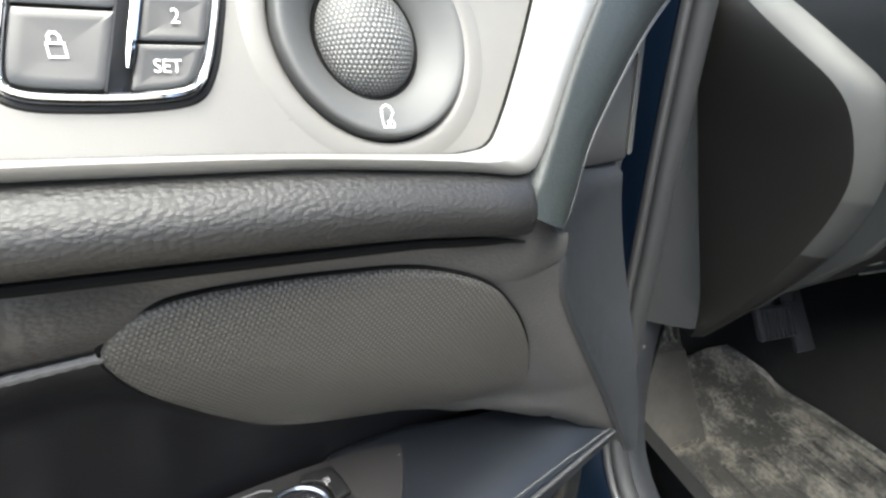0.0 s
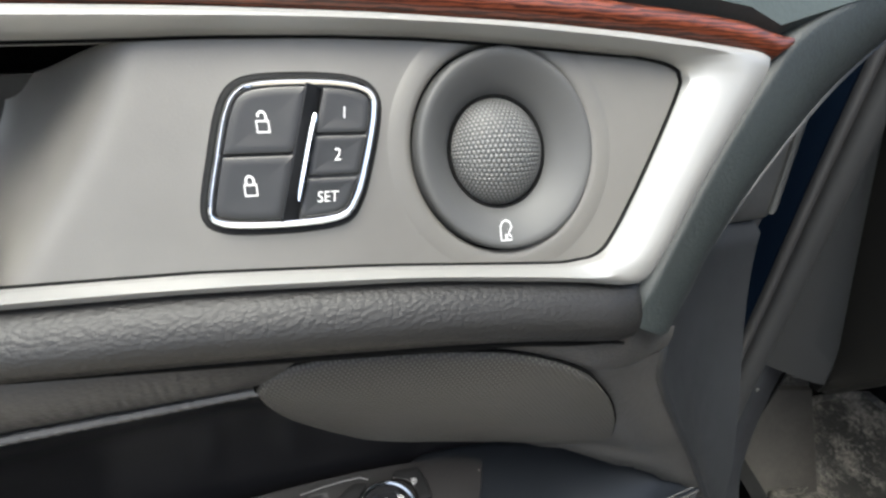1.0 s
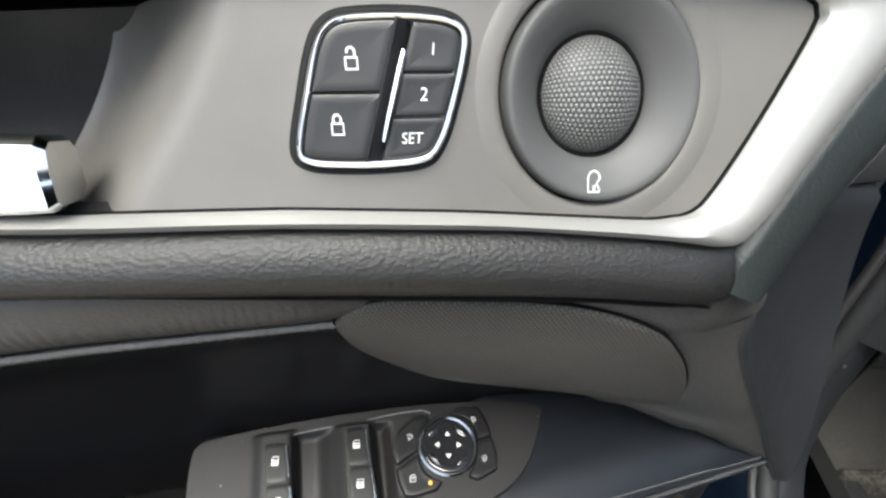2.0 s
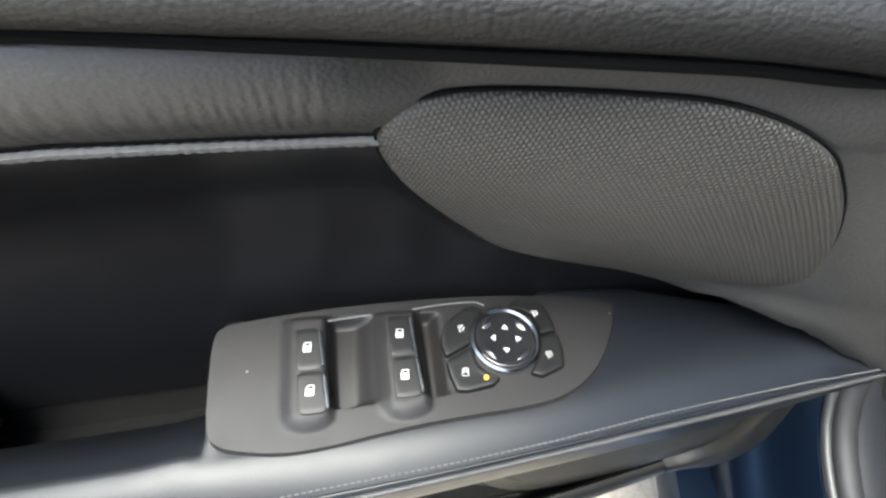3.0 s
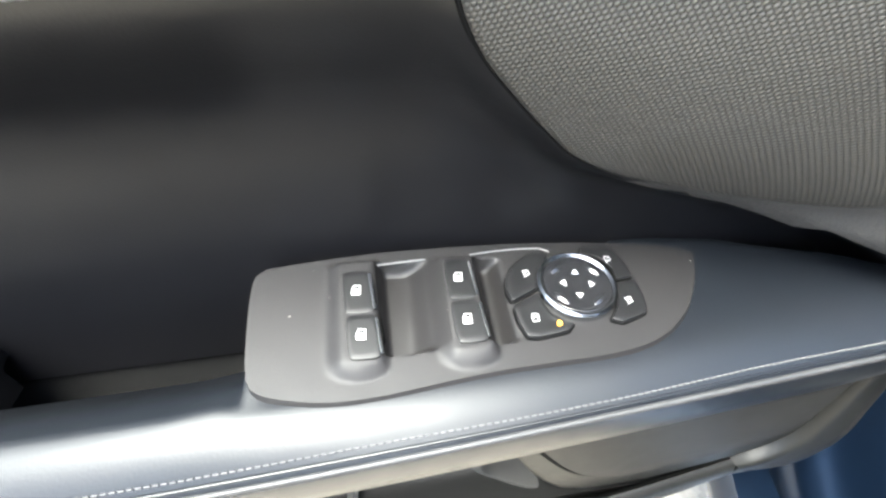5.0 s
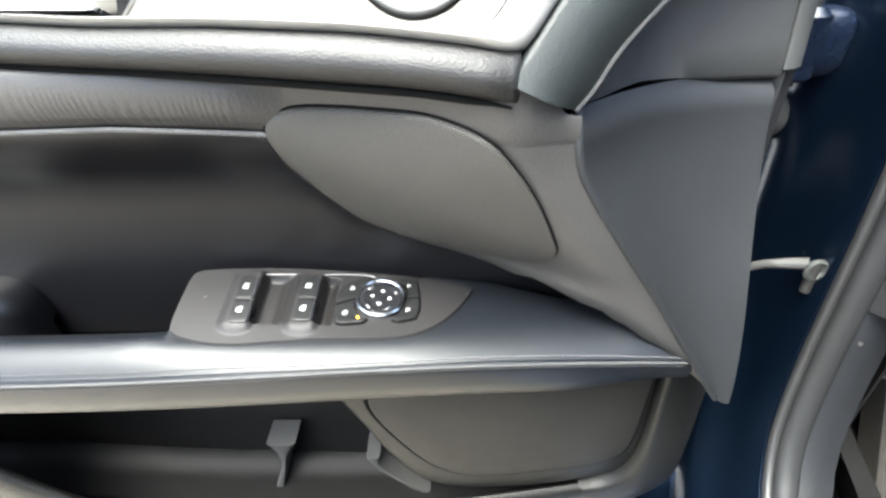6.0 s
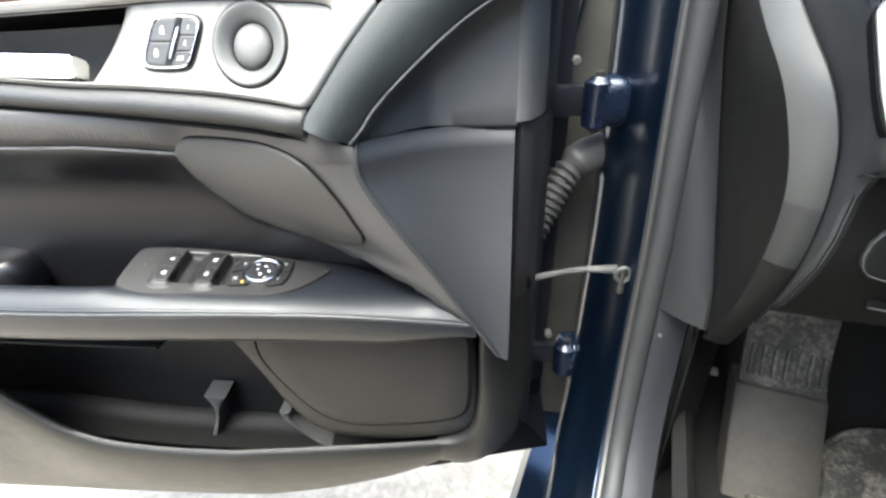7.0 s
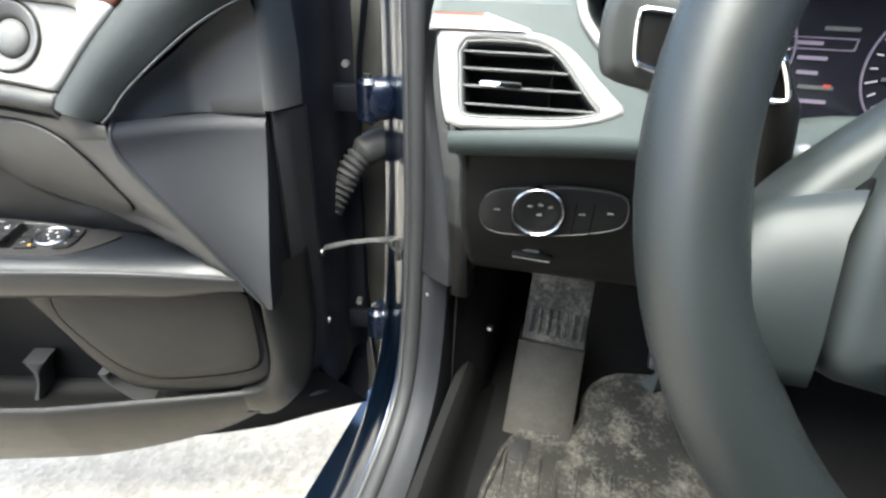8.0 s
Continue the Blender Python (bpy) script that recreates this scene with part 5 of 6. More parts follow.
rows = [[car(1.32, v, z) for v in (-1.3, -0.5, 0.45)] for z in (0.25, 0.7, 1.35)]
part("far_side", sheet(rows, 0.01, tuple(CR)), M_CARPET, body)
# unseen roof, added; its front edge sets how much sky reaches the wheel
rows = [[car(u, v, z) for v in (-1.3, -1.1, -0.9, -0.66)] for u, z in ((0.16, 1.30), (0.25, 1.38), (0.5, 1.42), (0.9, 1.42), (1.3, 1.36))]
part("roof", sheet(rows, 0.02, (0, 0, 1)), M_STALK, body, "unseen roof added to hold sky light off the cabin")
# moulded sill step inside the footwell
rows = [[car(0.106 + du, v, z) for v in np.linspace(0.10, -0.5, 10)] for du, z in ((0.0, 0.40), (0.016, 0.41), (0.03, 0.39), (0.035, 0.33), (0.05, 0.28), (0.06, 0.272))]
part("carpet_step", sheet(rows), M_CARPET, body)
part("kick_bolt", slab(circle(0, 0, 0.008, n=12), lambda a, b, h: car(0.152 + h, 0.04 + a, 0.468 + b * 0.5), 0.003, 0.006, 0.001), M_STEEL, body)

# hinges, door check and wiring hose between door and pillar
for z in (0.851, 0.438):
    hinge = part("hinge", box((0.492, 0.312, z - 0.004), (0.056, 0.058, 0.062), 0.024, segs=6), M_HINGE, door, "dark blue painted steel hinge", 80)
    part("hinge_knuckle", tube([(0.478, 0.300, z - 0.037), (0.478, 0.300, z - 0.033), (0.478, 0.300, z + 0.020), (0.478, 0.300, z + 0.027)], [0.011, 0.017, 0.018, 0.010], 20), M_HINGE, hinge)
    part("hinge_pin", tube([(0.478, 0.300, z - 0.042), (0.478, 0.300, z + 0.033)], 0.0055, 12), M_DULL, hinge)
    part("hinge_leaf", box((0.446, 0.312, z - 0.004), (0.062, 0.016, 0.040), 0.006), M_SHADEPAINT, hinge)
    part("hinge_bolt", slab(circle(0, 0, 0.0055, n=6), lambda a, b, h, z=z: Vector((0.447 + a, 0.296 - h, z + 0.046 + b)), 0.006, 0.008, 0.001), M_STEEL, hinge, "bare steel bolt head")
check = thing("door_check", (0.47, 0.24, 0.645), "grey steel door check strap with ring end", "door check")
part("strap", tube([(0.400, 0.222, 0.632), (0.425, 0.226, 0.637), (0.45, 0.232, 0.640), (0.48, 0.240, 0.640), (0.504, 0.236, 0.643), (0.517, 0.228, 0.648)], [0.0045, 0.005, 0.0045, 0.0045, 0.006, 0.0065], 10, True, 0.55), M_DULL, check)
part("bracket", box((0.537, 0.250, 0.640), (0.026, 0.012, 0.026), 0.004), M_DULL, check)
part("ring_end", tube([(0.523 + 0.009 * math.sin(a), 0.224, 0.642 + 0.010 * math.cos(a)) for a in np.linspace(0, 2 * math.pi, 24)], 0.0032, 8), M_POD, check, "dull ring end")
part("check_pin", tube([(0.523, 0.226, 0.614), (0.523, 0.226, 0.650)], 0.005, 12), M_DULL, check)
hose = thing("wiring_hose", (0.46, 0.32, 0.74), "black ribbed rubber wiring hose", "hose")
hp = resample(rounded([(0.408, 0.285, 0.672), (0.423, 0.300, 0.697), (0.443, 0.315, 0.735), (0.470, 0.328, 0.765), (0.505, 0.340, 0.775)], 2, False), 60)
part("ribbed_hose", tube(hp, [0.018 + (0.004 if i % 4 < 2 else 0) if i < 42 else 0.025 for i in range(60)], 16), M_HOSE, hose, sharp=50)

# dashboard
dash = thing("dashboard", car(0.5, -0.05, 0.65), "grey-green dashboard with silver vent trim and wood strip", "dashboard")
# top of the dashboard and the grey skirt under the vent
DASH_TOP = [(-0.236, 0.884), (-0.238, 0.893), (-0.215, 0.922), (-0.199, 0.962), (-0.1895, 0.979), (-0.178, 0.992), (-0.155, 1.004), (-0.12, 1.012), (-0.05, 1.022), (0.1, 1.035), (0.35, 1.04)]
DASH_LOW = [(-0.240, 0.884), (-0.243, 0.878), (-0.241, 0.869), (-0.232, 0.862), (-0.214, 0.858), (-0.206, 0.853), (-0.203, 0.84), (-0.199, 0.80), (-0.188, 0.770), (-0.150, 0.715), (-0.125, 0.690), (-0.10, 0.672), (-0.07, 0.662), (0.0, 0.66)]


def dash_u(u):
    return 0.10 * (u - 0.136)


def drows(prof, u0, u1, n=14):
    rows = []
    for u in np.linspace(u0, u1, n):
        rows.append([car(u, v + min(0.05, dash_u(u)), z + 0.07 * max(0, min(0.16, u - 0.136)) * smooth(0.93, 0.87, z) * smooth(0.70, 0.85, z)) for v, z in prof])
    return rows


part("dash_top", sheet(drows(DASH_TOP[3:], 0.104, 0.226, 8)), M_DASH, dash, "grey-green grained dash top", 60)
part("dash_top", sheet(drows(DASH_TOP[5:], 0.712, 1.28, 10)), M_DASH, dash, "grey-green grained dash top", 60)
part("dash_skirt", sheet(drows(DASH_LOW[:6], 0.136, 1.28, 20)), M_DASH, dash, "grey-green padded skirt", 60)
part("knee_panel", sheet(drows(DASH_LOW[5:], 0.140, 1.28, 20)), M_DASHLOW, dash, "black lower dash panel", 60)
# end cap: a flat side, a sloping facet that turns to the rear, and the side of the dash behind the vent
CAP_L = [(0.60, 0.104, -0.070), (0.66, 0.110, -0.105), (0.74, 0.113, -0.140), (0.80, 0.111, -0.158), (0.841, 0.106, -0.162), (0.883, 0.095, -0.151), (0.910, 0.086, -0.134), (0.939, 0.074, -0.090), (0.965, 0.066, -0.050), (0.985, 0.064, -0.02)]
CAP_R = [(0.60, 0.130, -0.072), (0.66, 0.136, -0.110), (0.74, 0.140, -0.155), (0.80, 0.139, -0.174), (0.857, 0.134, -0.176), (0.889, 0.125, -0.172), (0.914, 0.115, -0.160), (0.941, 0.103, -0.121), (0.965, 0.094, -0.085), (0.985, 0.090, -0.05)]


def cap_at(table, z):
    soft = rounded([(q[0], q[1], q[2]) for q in table], 3, False)
    return tuple(float(np.interp(z, [q[0] for q in soft], [q[k] for q in soft])) for k in (1, 2))


rows = []
for z in np.linspace(0.985, 0.60, 44):
    (lu, lv), (ru, rv) = cap_at(CAP_L, z), cap_at(CAP_R, z)
    su, sv = lerp_line(TRIM_U, z) + 0.001, lerp_line(TRIM_V, z) + 0.004
    row = [car(su, sv + 0.03, z), car(su, sv, z), car((su + lu) / 2 - 0.002, (sv + lv) / 2, z), car(lu - 0.001, lv + 0.006, z), car(lu + 0.002, lv - 0.002, z)]
    for f in (0.2, 0.4, 0.6, 0.8, 0.93, 1.0):
        row.append(car(lu + (ru - lu) * f, lv + (rv - lv) * f - 0.004 * math.sin(math.pi * f) + (0.004 if f == 1.0 else 0), z))
    row.append(car(ru + 0.001, rv + 0.03, z))
    rows.append(row)
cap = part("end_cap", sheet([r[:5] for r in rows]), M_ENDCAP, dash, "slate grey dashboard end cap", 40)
# one facet in light, mid and black tones that paint how light falls
part("cap_facet", sheet([r[4:] for r in rows[:20]]), M_FACET, cap, "upper facet, the light on it put into its grey", 40)
part("cap_mid_shade", sheet([r[4:] for r in rows[19:27]]), M_DASHSHADE, cap, "middle of the facet, half shade put into its colour", 40)
part("cap_low_shade", sheet([r[4:] for r in rows[26:]]), M_DASHLOW, cap, "lower end of the facet, shade put into its black", 40)
# side that faces left, coloured dark for the shade on it
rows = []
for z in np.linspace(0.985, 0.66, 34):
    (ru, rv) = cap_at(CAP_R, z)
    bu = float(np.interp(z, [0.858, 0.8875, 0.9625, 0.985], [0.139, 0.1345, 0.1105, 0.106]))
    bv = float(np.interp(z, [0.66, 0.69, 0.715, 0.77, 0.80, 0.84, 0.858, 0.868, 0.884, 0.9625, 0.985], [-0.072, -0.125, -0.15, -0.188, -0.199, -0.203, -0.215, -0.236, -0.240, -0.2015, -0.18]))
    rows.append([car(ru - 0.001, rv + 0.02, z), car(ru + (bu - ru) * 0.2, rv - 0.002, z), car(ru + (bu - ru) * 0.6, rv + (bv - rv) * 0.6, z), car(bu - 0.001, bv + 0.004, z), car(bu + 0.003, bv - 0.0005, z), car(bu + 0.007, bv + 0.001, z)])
part("dash_side", sheet(rows), M_DASHSHADE, dash, "dash side beside the vent, its shade put into the colour", 40)


def vent_face(u, z, h):
    return car(u - 0.1 * h, -0.233 + min(0.05, dash_u(u)) + 0.50 * (z - 0.895) - 0.9 * h, z + 0.42 * h)


V_OUT = resample(rounded([(0.1115, 0.9615), (0.130, 0.9635), (0.165, 0.9645), (0.198, 0.9635), (0.222, 0.9565), (0.238, 0.946), (0.262, 0.924), (0.283, 0.9085), (0.268, 0.8995), (0.232, 0.8915), (0.180, 0.8880), (0.134, 0.8865), (0.126, 0.905), (0.118, 0.935)], 1), 120, True)
V_IN = resample(rounded([(0.1325, 0.9545), (0.160, 0.9572), (0.198, 0.9565), (0.214, 0.9510), (0.226, 0.942), (0.248, 0.918), (0.2625, 0.9055), (0.250, 0.9015), (0.230, 0.8985), (0.190, 0.8965), (0.150, 0.8952), (0.143, 0.899), (0.138, 0.925)], 1), 120, True)
part("vent_bezel", band(V_OUT, V_IN, vent_face, 0.0035, 0.012, 0.002), M_VENTRIM, dash, "satin silver vent bezel", 50)
part("bezel_gap", band(inset2(V_OUT, -0.0016), V_OUT, vent_face, -0.001, 0.012, 0.0003), M_GROOVE, dash)
part("vent_lining", band(V_IN, inset2(V_IN, 0.0022), vent_face, 0.0015, 0.04, 0.0008), M_STALK, dash, "grey vent rim")
part("vent_throat", band(inset2(V_IN, 0.0022), inset2(V_IN, 0.004), vent_face, -0.001, 0.04, 0.0008), M_POCKET, dash)
part("vent_back", slab(inset2(V_OUT, 0.004), vent_face, -0.034, 0.004, 0.001), M_GROOVE, dash)
for z, ua, ub in ((0.9475, 0.137, 0.214), (0.9345, 0.139, 0.229), (0.9210, 0.142, 0.243), (0.9070, 0.145, 0.256)):
    bm = bmesh.new()
    grid(bm, [[vent_face(u, z + dz, h) for dz, h in ((0.0006, -0.001), (0.0001, 0.0), (-0.0010, -0.0004), (0.003, -0.020), (0.0045, -0.020))] for u in np.linspace(ua, ub, 8)], wrap=True, cap=True)
    part("vent_slat", bm, M_SLAT, dash, "", 40)
part("vent_tab", box(vent_face(0.175, 0.9225, 0.002), (0.036, 0.008, 0.0048), 0.002, Matrix.Rotation(CA - math.pi / 2, 4, "Z")), M_CHROME, dash, "chrome vent tab")
part("vent_vane", box(vent_face(0.212, 0.925, -0.028), (0.001, 0.012, 0.05), 0, Matrix.Rotation(CA - math.pi / 2, 4, "Z")), M_POCKET, dash)


def silver_u(z):
    return lerp_line([(0.8865, 0.136), (0.888, 0.18), (0.8915, 0.232), (0.8995, 0.268), (0.9085, 0.284), (0.924, 0.264), (0.946, 0.240), (0.9565, 0.224), (0.9635, 0.20)], z)


# dash face between the vent and the instruments, with the opening for them
CLUSTER = [(0.2255, 1.030), (0.2285, 0.992), (0.234, 0.976), (0.246, 0.9625), (0.262, 0.9485), (0.280, 0.937), (0.300, 0.926), (0.335, 0.905), (0.36, 0.890), (0.46, 0.872), (0.60, 0.885), (0.66, 0.915), (0.70, 0.955), (0.712, 0.992), (0.713, 1.03)]


def face_v(u, z):
    return -0.235 + min(0.05, dash_u(u)) + 0.50 * (z - 0.895)


rows = []
for z in np.linspace(0.884, 0.985, 20):
    cu = float(np.interp(-z, [-p[1] for p in CLUSTER[:10]], [p[0] for p in CLUSTER[:10]]))
    u0 = silver_u(z) - 0.006 if z < 0.962 else 0.112
    rows.append([car(u, face_v(u, z) + 0.0, z) for u in np.linspace(u0, max(cu, u0 + 0.002), 8)])
part("dash_face", sheet(rows), M_DASH, dash, "grey-green dash face beside the vent", 60)
rows = []
for z in np.linspace(0.884, 1.0, 14):
    cu = float(np.interp(z, [p[1] for p in CLUSTER[9:]], [p[0] for p in CLUSTER[9:]]))
    rows.append([car(u, face_v(u, z), z) for u in np.linspace(cu, 1.28, 10)])
part("dash_face", sheet(rows), M_DASH, dash, "grey-green dash face", 60)
# dark funnel behind the opening
CL = resample(rounded(CLUSTER, 1, False), 60)
rows = [[car(p[0] + (0.46 - p[0]) * k, face_v(*p) + d, p[1] + (0.955 - p[1]) * k) for d, k in ((0.001, 0), (0.01, 0.01), (0.03, 0.03), (0.07, 0.06), (0.12, 0.1))] for p in CL]
part("cluster_funnel", sheet(rows), M_FUNNEL, dash, "dark instrument surround", 60)
trim_line = [car(p[0], face_v(*p) - 0.001, p[1]) for p in resample(rounded(CLUSTER[:8], 1, False), 40)]
part("cluster_trim", tube(trim_line, [0.0045] * 26 + [0.0045 * (1 - 0.8 * k / 13) for k in range(14)], 10), M_SILVER, dash, "satin silver instrument trim", 60)
# wood strip over the vent, with a silver tail
rows = [[car(u, v + min(0.05, dash_u(u)), z) for v, z in ((-0.2055, 0.9640), (-0.2030, 0.9685), (-0.1985, 0.9745), (-0.1940, 0.9765), (-0.1900, 0.974))] for u in np.linspace(0.108, 0.152, 8)]
part("dash_wood", sheet(rows), M_WOOD, dash, "red-brown lacquered wood strip", 60)
rows = [[car(u, v + min(0.05, dash_u(u)), z + 0.0005) for v, z in ((-0.2055, 0.9640), (-0.203 - 0.002 * f, 0.9685 - 0.004 * f), (-0.1985 - 0.006 * f, 0.9745 - 0.0095 * f), (-0.194 - 0.01 * f, 0.9765 - 0.011 * f))] for u, f in zip(np.linspace(0.152, 0.192, 8), np.linspace(0, 1, 8))]
part("wood_tail", sheet(rows), M_SILVER, dash, "", 60)


def knee(u, z, h):
    return car(u, -0.203 + min(0.05, dash_u(u)) + 0.10 * (0.84 - z) - h, z - 0.004)


L_OUT = resample(rounded([(0.161, 0.790), (0.1625, 0.814), (0.176, 0.8265), (0.205, 0.832), (0.250, 0.8365), (0.290, 0.8350), (0.304, 0.826), (0.3055, 0.800), (0.288, 0.7905), (0.250, 0.7815), (0.21, 0.776), (0.172, 0.776)], 1), 90, True)
lamp_panel = part("lamp_switch_panel", slab(L_OUT, knee, 0.004, 0.01, 0.003), M_SWITCH, dash, "black light switch panel", 50)
part("panel_edge", band(L_OUT, inset2(L_OUT, 0.0015), knee, 0.0048, 0.002, 0.0006), M_OUTLINE, lamp_panel)
part("knob_ring", band(circle(0.2200, 0.8075, 0.0262, 0.0262, 56), circle(0.2200, 0.8075, 0.0232, 0.0232, 56), knee, 0.012, 0.0, 0.0015), M_SATIN, lamp_panel, "satin chrome knob ring")
part("light_knob", slab(circle(0.2200, 0.8075, 0.0232, 0.0232, 56), knee, 0.009, 0.0, 0.002, hollow=0.002), M_SWITCH, lamp_panel, "black round light knob")
for u, z in ((0.2215, 0.8045), (0.2115, 0.8130), (0.2215, 0.8155), (0.2315, 0.8140)):
    part("knob_mark", slab(resample([(u - 0.0022, z - 0.001), (u + 0.0022, z - 0.001), (u + 0.0022, z + 0.001), (u - 0.0022, z + 0.001)], 16, True), knee, 0.0092, 0.0, 0.0003), M_STALK, lamp_panel, "grey printed mark")
for u, z in ((0.179, 0.804), (0.288, 0.812), (0.262, 0.808)):
    part("switch_mark", slab(resample([(u - 0.003, z - 0.0009), (u + 0.003, z - 0.0009), (u + 0.003, z + 0.0009), (u - 0.003, z + 0.0009)], 16, True), knee, 0.0048, 0.0, 0.0003), M_STALK, lamp_panel, "grey printed mark")
for u in (0.196, 0.255, 0.272):
    part("key_line", tube([knee(u, z, 0.0045) for z in np.linspace(0.785, 0.820, 5)], 0.0006, 6), M_GROOVE, lamp_panel)
# bonnet release
part("bonnet_lever", box(car(0.217, -0.150, 0.730), (0.046, 0.016, 0.010), 0.004, Matrix.Rotation(CA - math.pi / 2, 4, "Z")), M_DASHLOW, dash, "black bonnet release lever")
part("lever_mark", box(car(0.216, -0.1565, 0.738), (0.018, 0.004, 0.003), 0.001, Matrix.Rotation(CA - math.pi / 2, 4, "Z")), M_STALK, dash)
part("lever_edge", tube([car(u, -0.1585, 0.7275) for u in np.linspace(0.196, 0.238, 6)], 0.0009, 6), M_STEEL, dash)
part("column_shroud", tube([car(0.468, -0.15, 0.82), car(0.468, -0.28, 0.865), car(0.468, -0.40, 0.905)], [0.090, 0.070, 0.058], 24), M_DASH, dash, "grey-green steering column shroud", 60)

# instrument cluster
rows = []
for u in np.linspace(0.2255, 0.713, 24):
    f = (u - 0.2255) / 0.4875
    hz = 1.030 + 0.055 * math.sin(math.pi * f) ** 0.6
    rows.append([car(u, v, hz + dz) for v, dz in ((-0.06, -0.03), (-0.165, -0.010), (-0.180, -0.004), (-0.183, 0.003), (-0.170, 0.010), (-0.10, 0.016), (0.02, 0.012), (0.20, 0.0), (0.36, -0.02))])
part("cluster_hood", sheet(rows), M_DASH, dash, "grey-green cluster hood", 60)


def dial(u, z, h):
    return car(u, -0.095 - h, z)


part("cluster_face", slab(resample([(0.22, 0.84), (0.72, 0.84), (0.72, 1.08), (0.22, 1.08)], 60, True), dial, 0.0, 0.01, 0.002), M_SCREEN, dash, "dark instrument display")
for cu in (0.360, 0.545):
    g_ring = part("gauge_ring", band(circle(cu, 0.949, 0.064, n=60), circle(cu, 0.949, 0.0625, n=60), dial, 0.002, 0.001, 0.0005), M_MAUVE, dash, "dim gauge ring")
    for k in range(25):
        a = radians(232 - 284 * k / 24)
        half = 0.0045 if k % 3 == 0 else 0.003
        tick = [(-half, -0.0006), (half, -0.0006), (half, 0.0006), (-half, 0.0006)]
        tick = [(cu + (0.056 + p) * math.cos(a) - q * math.sin(a), 0.949 + (0.056 + p) * math.sin(a) + q * math.cos(a)) for p, q in tick]
        part("gauge_tick", fill(tick, lambda x, y: dial(x, y, 0.002)), M_WHITE, g_ring)
        if k % 3 == 0:
            nx, nz = cu + 0.046 * math.cos(a), 0.949 + 0.046 * math.sin(a)
            part("gauge_number", fill([(nx - 0.003, nz - 0.0016), (nx + 0.003, nz - 0.0016), (nx + 0.003, nz + 0.0016), (nx - 0.003, nz + 0.0016)], lambda x, y: dial(x, y, 0.002)), M_STALK, g_ring)
    part("gauge_arc", tube([dial(cu + 0.037 * math.cos(radians(a)), 0.949 + 0.037 * math.sin(radians(a)), 0.002) for a in np.linspace(115, 240, 20)], 0.0010, 6), M_RED, g_ring, "red gauge arc")
    for dx, dz, w in ((-0.002, 0.000, 0.012), (0.004, -0.010, 0.009), (-0.004, -0.030, 0.010), (0.008, -0.034, 0.006)):
        part("gauge_text", box(dial(cu + dx, 0.949 + dz, 0.0012), (w, 0.001, 0.003), 0, Matrix.Rotation(CA - math.pi / 2, 4, "Z")), M_STALK, g_ring)
for k, w in enumerate((0.034, 0.026, 0.030, 0.022, 0.036, 0.030)):
    z = 0.975 - 0.0125 * k
    part("display_bar", box(dial((0.437 if k == 0 else 0.416 + 0.004 * k) + w / 2, z, 0.0012), (w * 0.8, 0.001, 0.0032), 0, Matrix.Rotation(CA - math.pi / 2, 4, "Z")), M_STALK if k in (0, 4) else M_MAUVE, dash, "dim display bars")
part("display_frame", band(resample([(0.412, 0.957), (0.470, 0.957), (0.470, 0.9675), (0.412, 0.9675)], 40, True), resample([(0.413, 0.958), (0.469, 0.958), (0.469, 0.9665), (0.413, 0.9665)], 40, True), dial, 0.0012, 0.001, 0.0002), M_MAUVE, dash)
part("display_spot", box(dial(0.459, 0.926, 0.0012), (0.006, 0.001, 0.004), 0, Matrix.Rotation(CA - math.pi / 2, 4, "Z")), M_RED, dash, "red display spot")

# steering wheel
WC = car(0.464, -0.455, 0.950)
wheel = thing("steering_wheel", WC, "black leather steering wheel with grey-green hub", "steering wheel")
WN = (-CF * math.cos(radians(24)) + Vector((0, 0, math.sin(radians(24))))).normalized()
WU = CR.copy()
WV = WN.cross(WU).normalized()


def wp(a, b, h):
    return WC + WU * a + WV * b + WN * h


R = 0.1790
rows = []
for a in np.linspace(0, 2 * math.pi, 96, endpoint=False):
    rr = [wp((R + 0.0185 * math.cos(t)) * math.cos(a), (R + 0.0185 * math.cos(t)) * math.sin(a), 0.0195 * math.sin(t)) for t in np.linspace(0, 2 * math.pi, 20, endpoint=False)]
    rows.append(rr)
rows.append(rows[0])
bm = bmesh.new()
grid(bm, rows, wrap=True)
bmesh.ops.remove_doubles(bm, verts=bm.verts, dist=1e-6)
part("rim", bm, M_WHEEL, wheel, "black leather rim", 80)
part("rim_seam", tube([wp(R * math.cos(a), R * math.sin(a), -0.0195) for a in np.linspace(0, 2 * math.pi, 90)], 0.0009, 6), M_GROOVE, wheel)
HUB = resample(rounded([(-0.116, 0.018), (-0.080, 0.046), (0.080, 0.046), (0.116, 0.018), (0.126, -0.008), (0.1335, -0.028), (0.1348, -0.050), (0.1335, -0.070), (0.122, -0.079), (-0.122, -0.079), (-0.1335, -0.070), (-0.1348, -0.050), (-0.1335, -0.028), (-0.126, -0.008)], 2), 120, True)
hub = part("hub_cover", slab(HUB, wp, 0.014, 0.05, 0.010, dome=0.012), M_HUB, wheel, "soft grey-green hub cover", 60)
SPOKE_IN = [(-0.090, 0.1335), (-0.068, 0.1365), (-0.050, 0.1377), (-0.0316, 0.1369), (-0.0117, 0.1290), (0.0, 0.124)]
for q in (-1, 1):
    part("hub_gap", tube([wp(q * (lerp_line(SPOKE_IN, b) - 0.001), b, 0.004) for b in np.linspace(-0.080, -0.010, 18)], [0.0010] + [0.0024] * 16 + [0.0008], 8), M_GROOVE, hub)
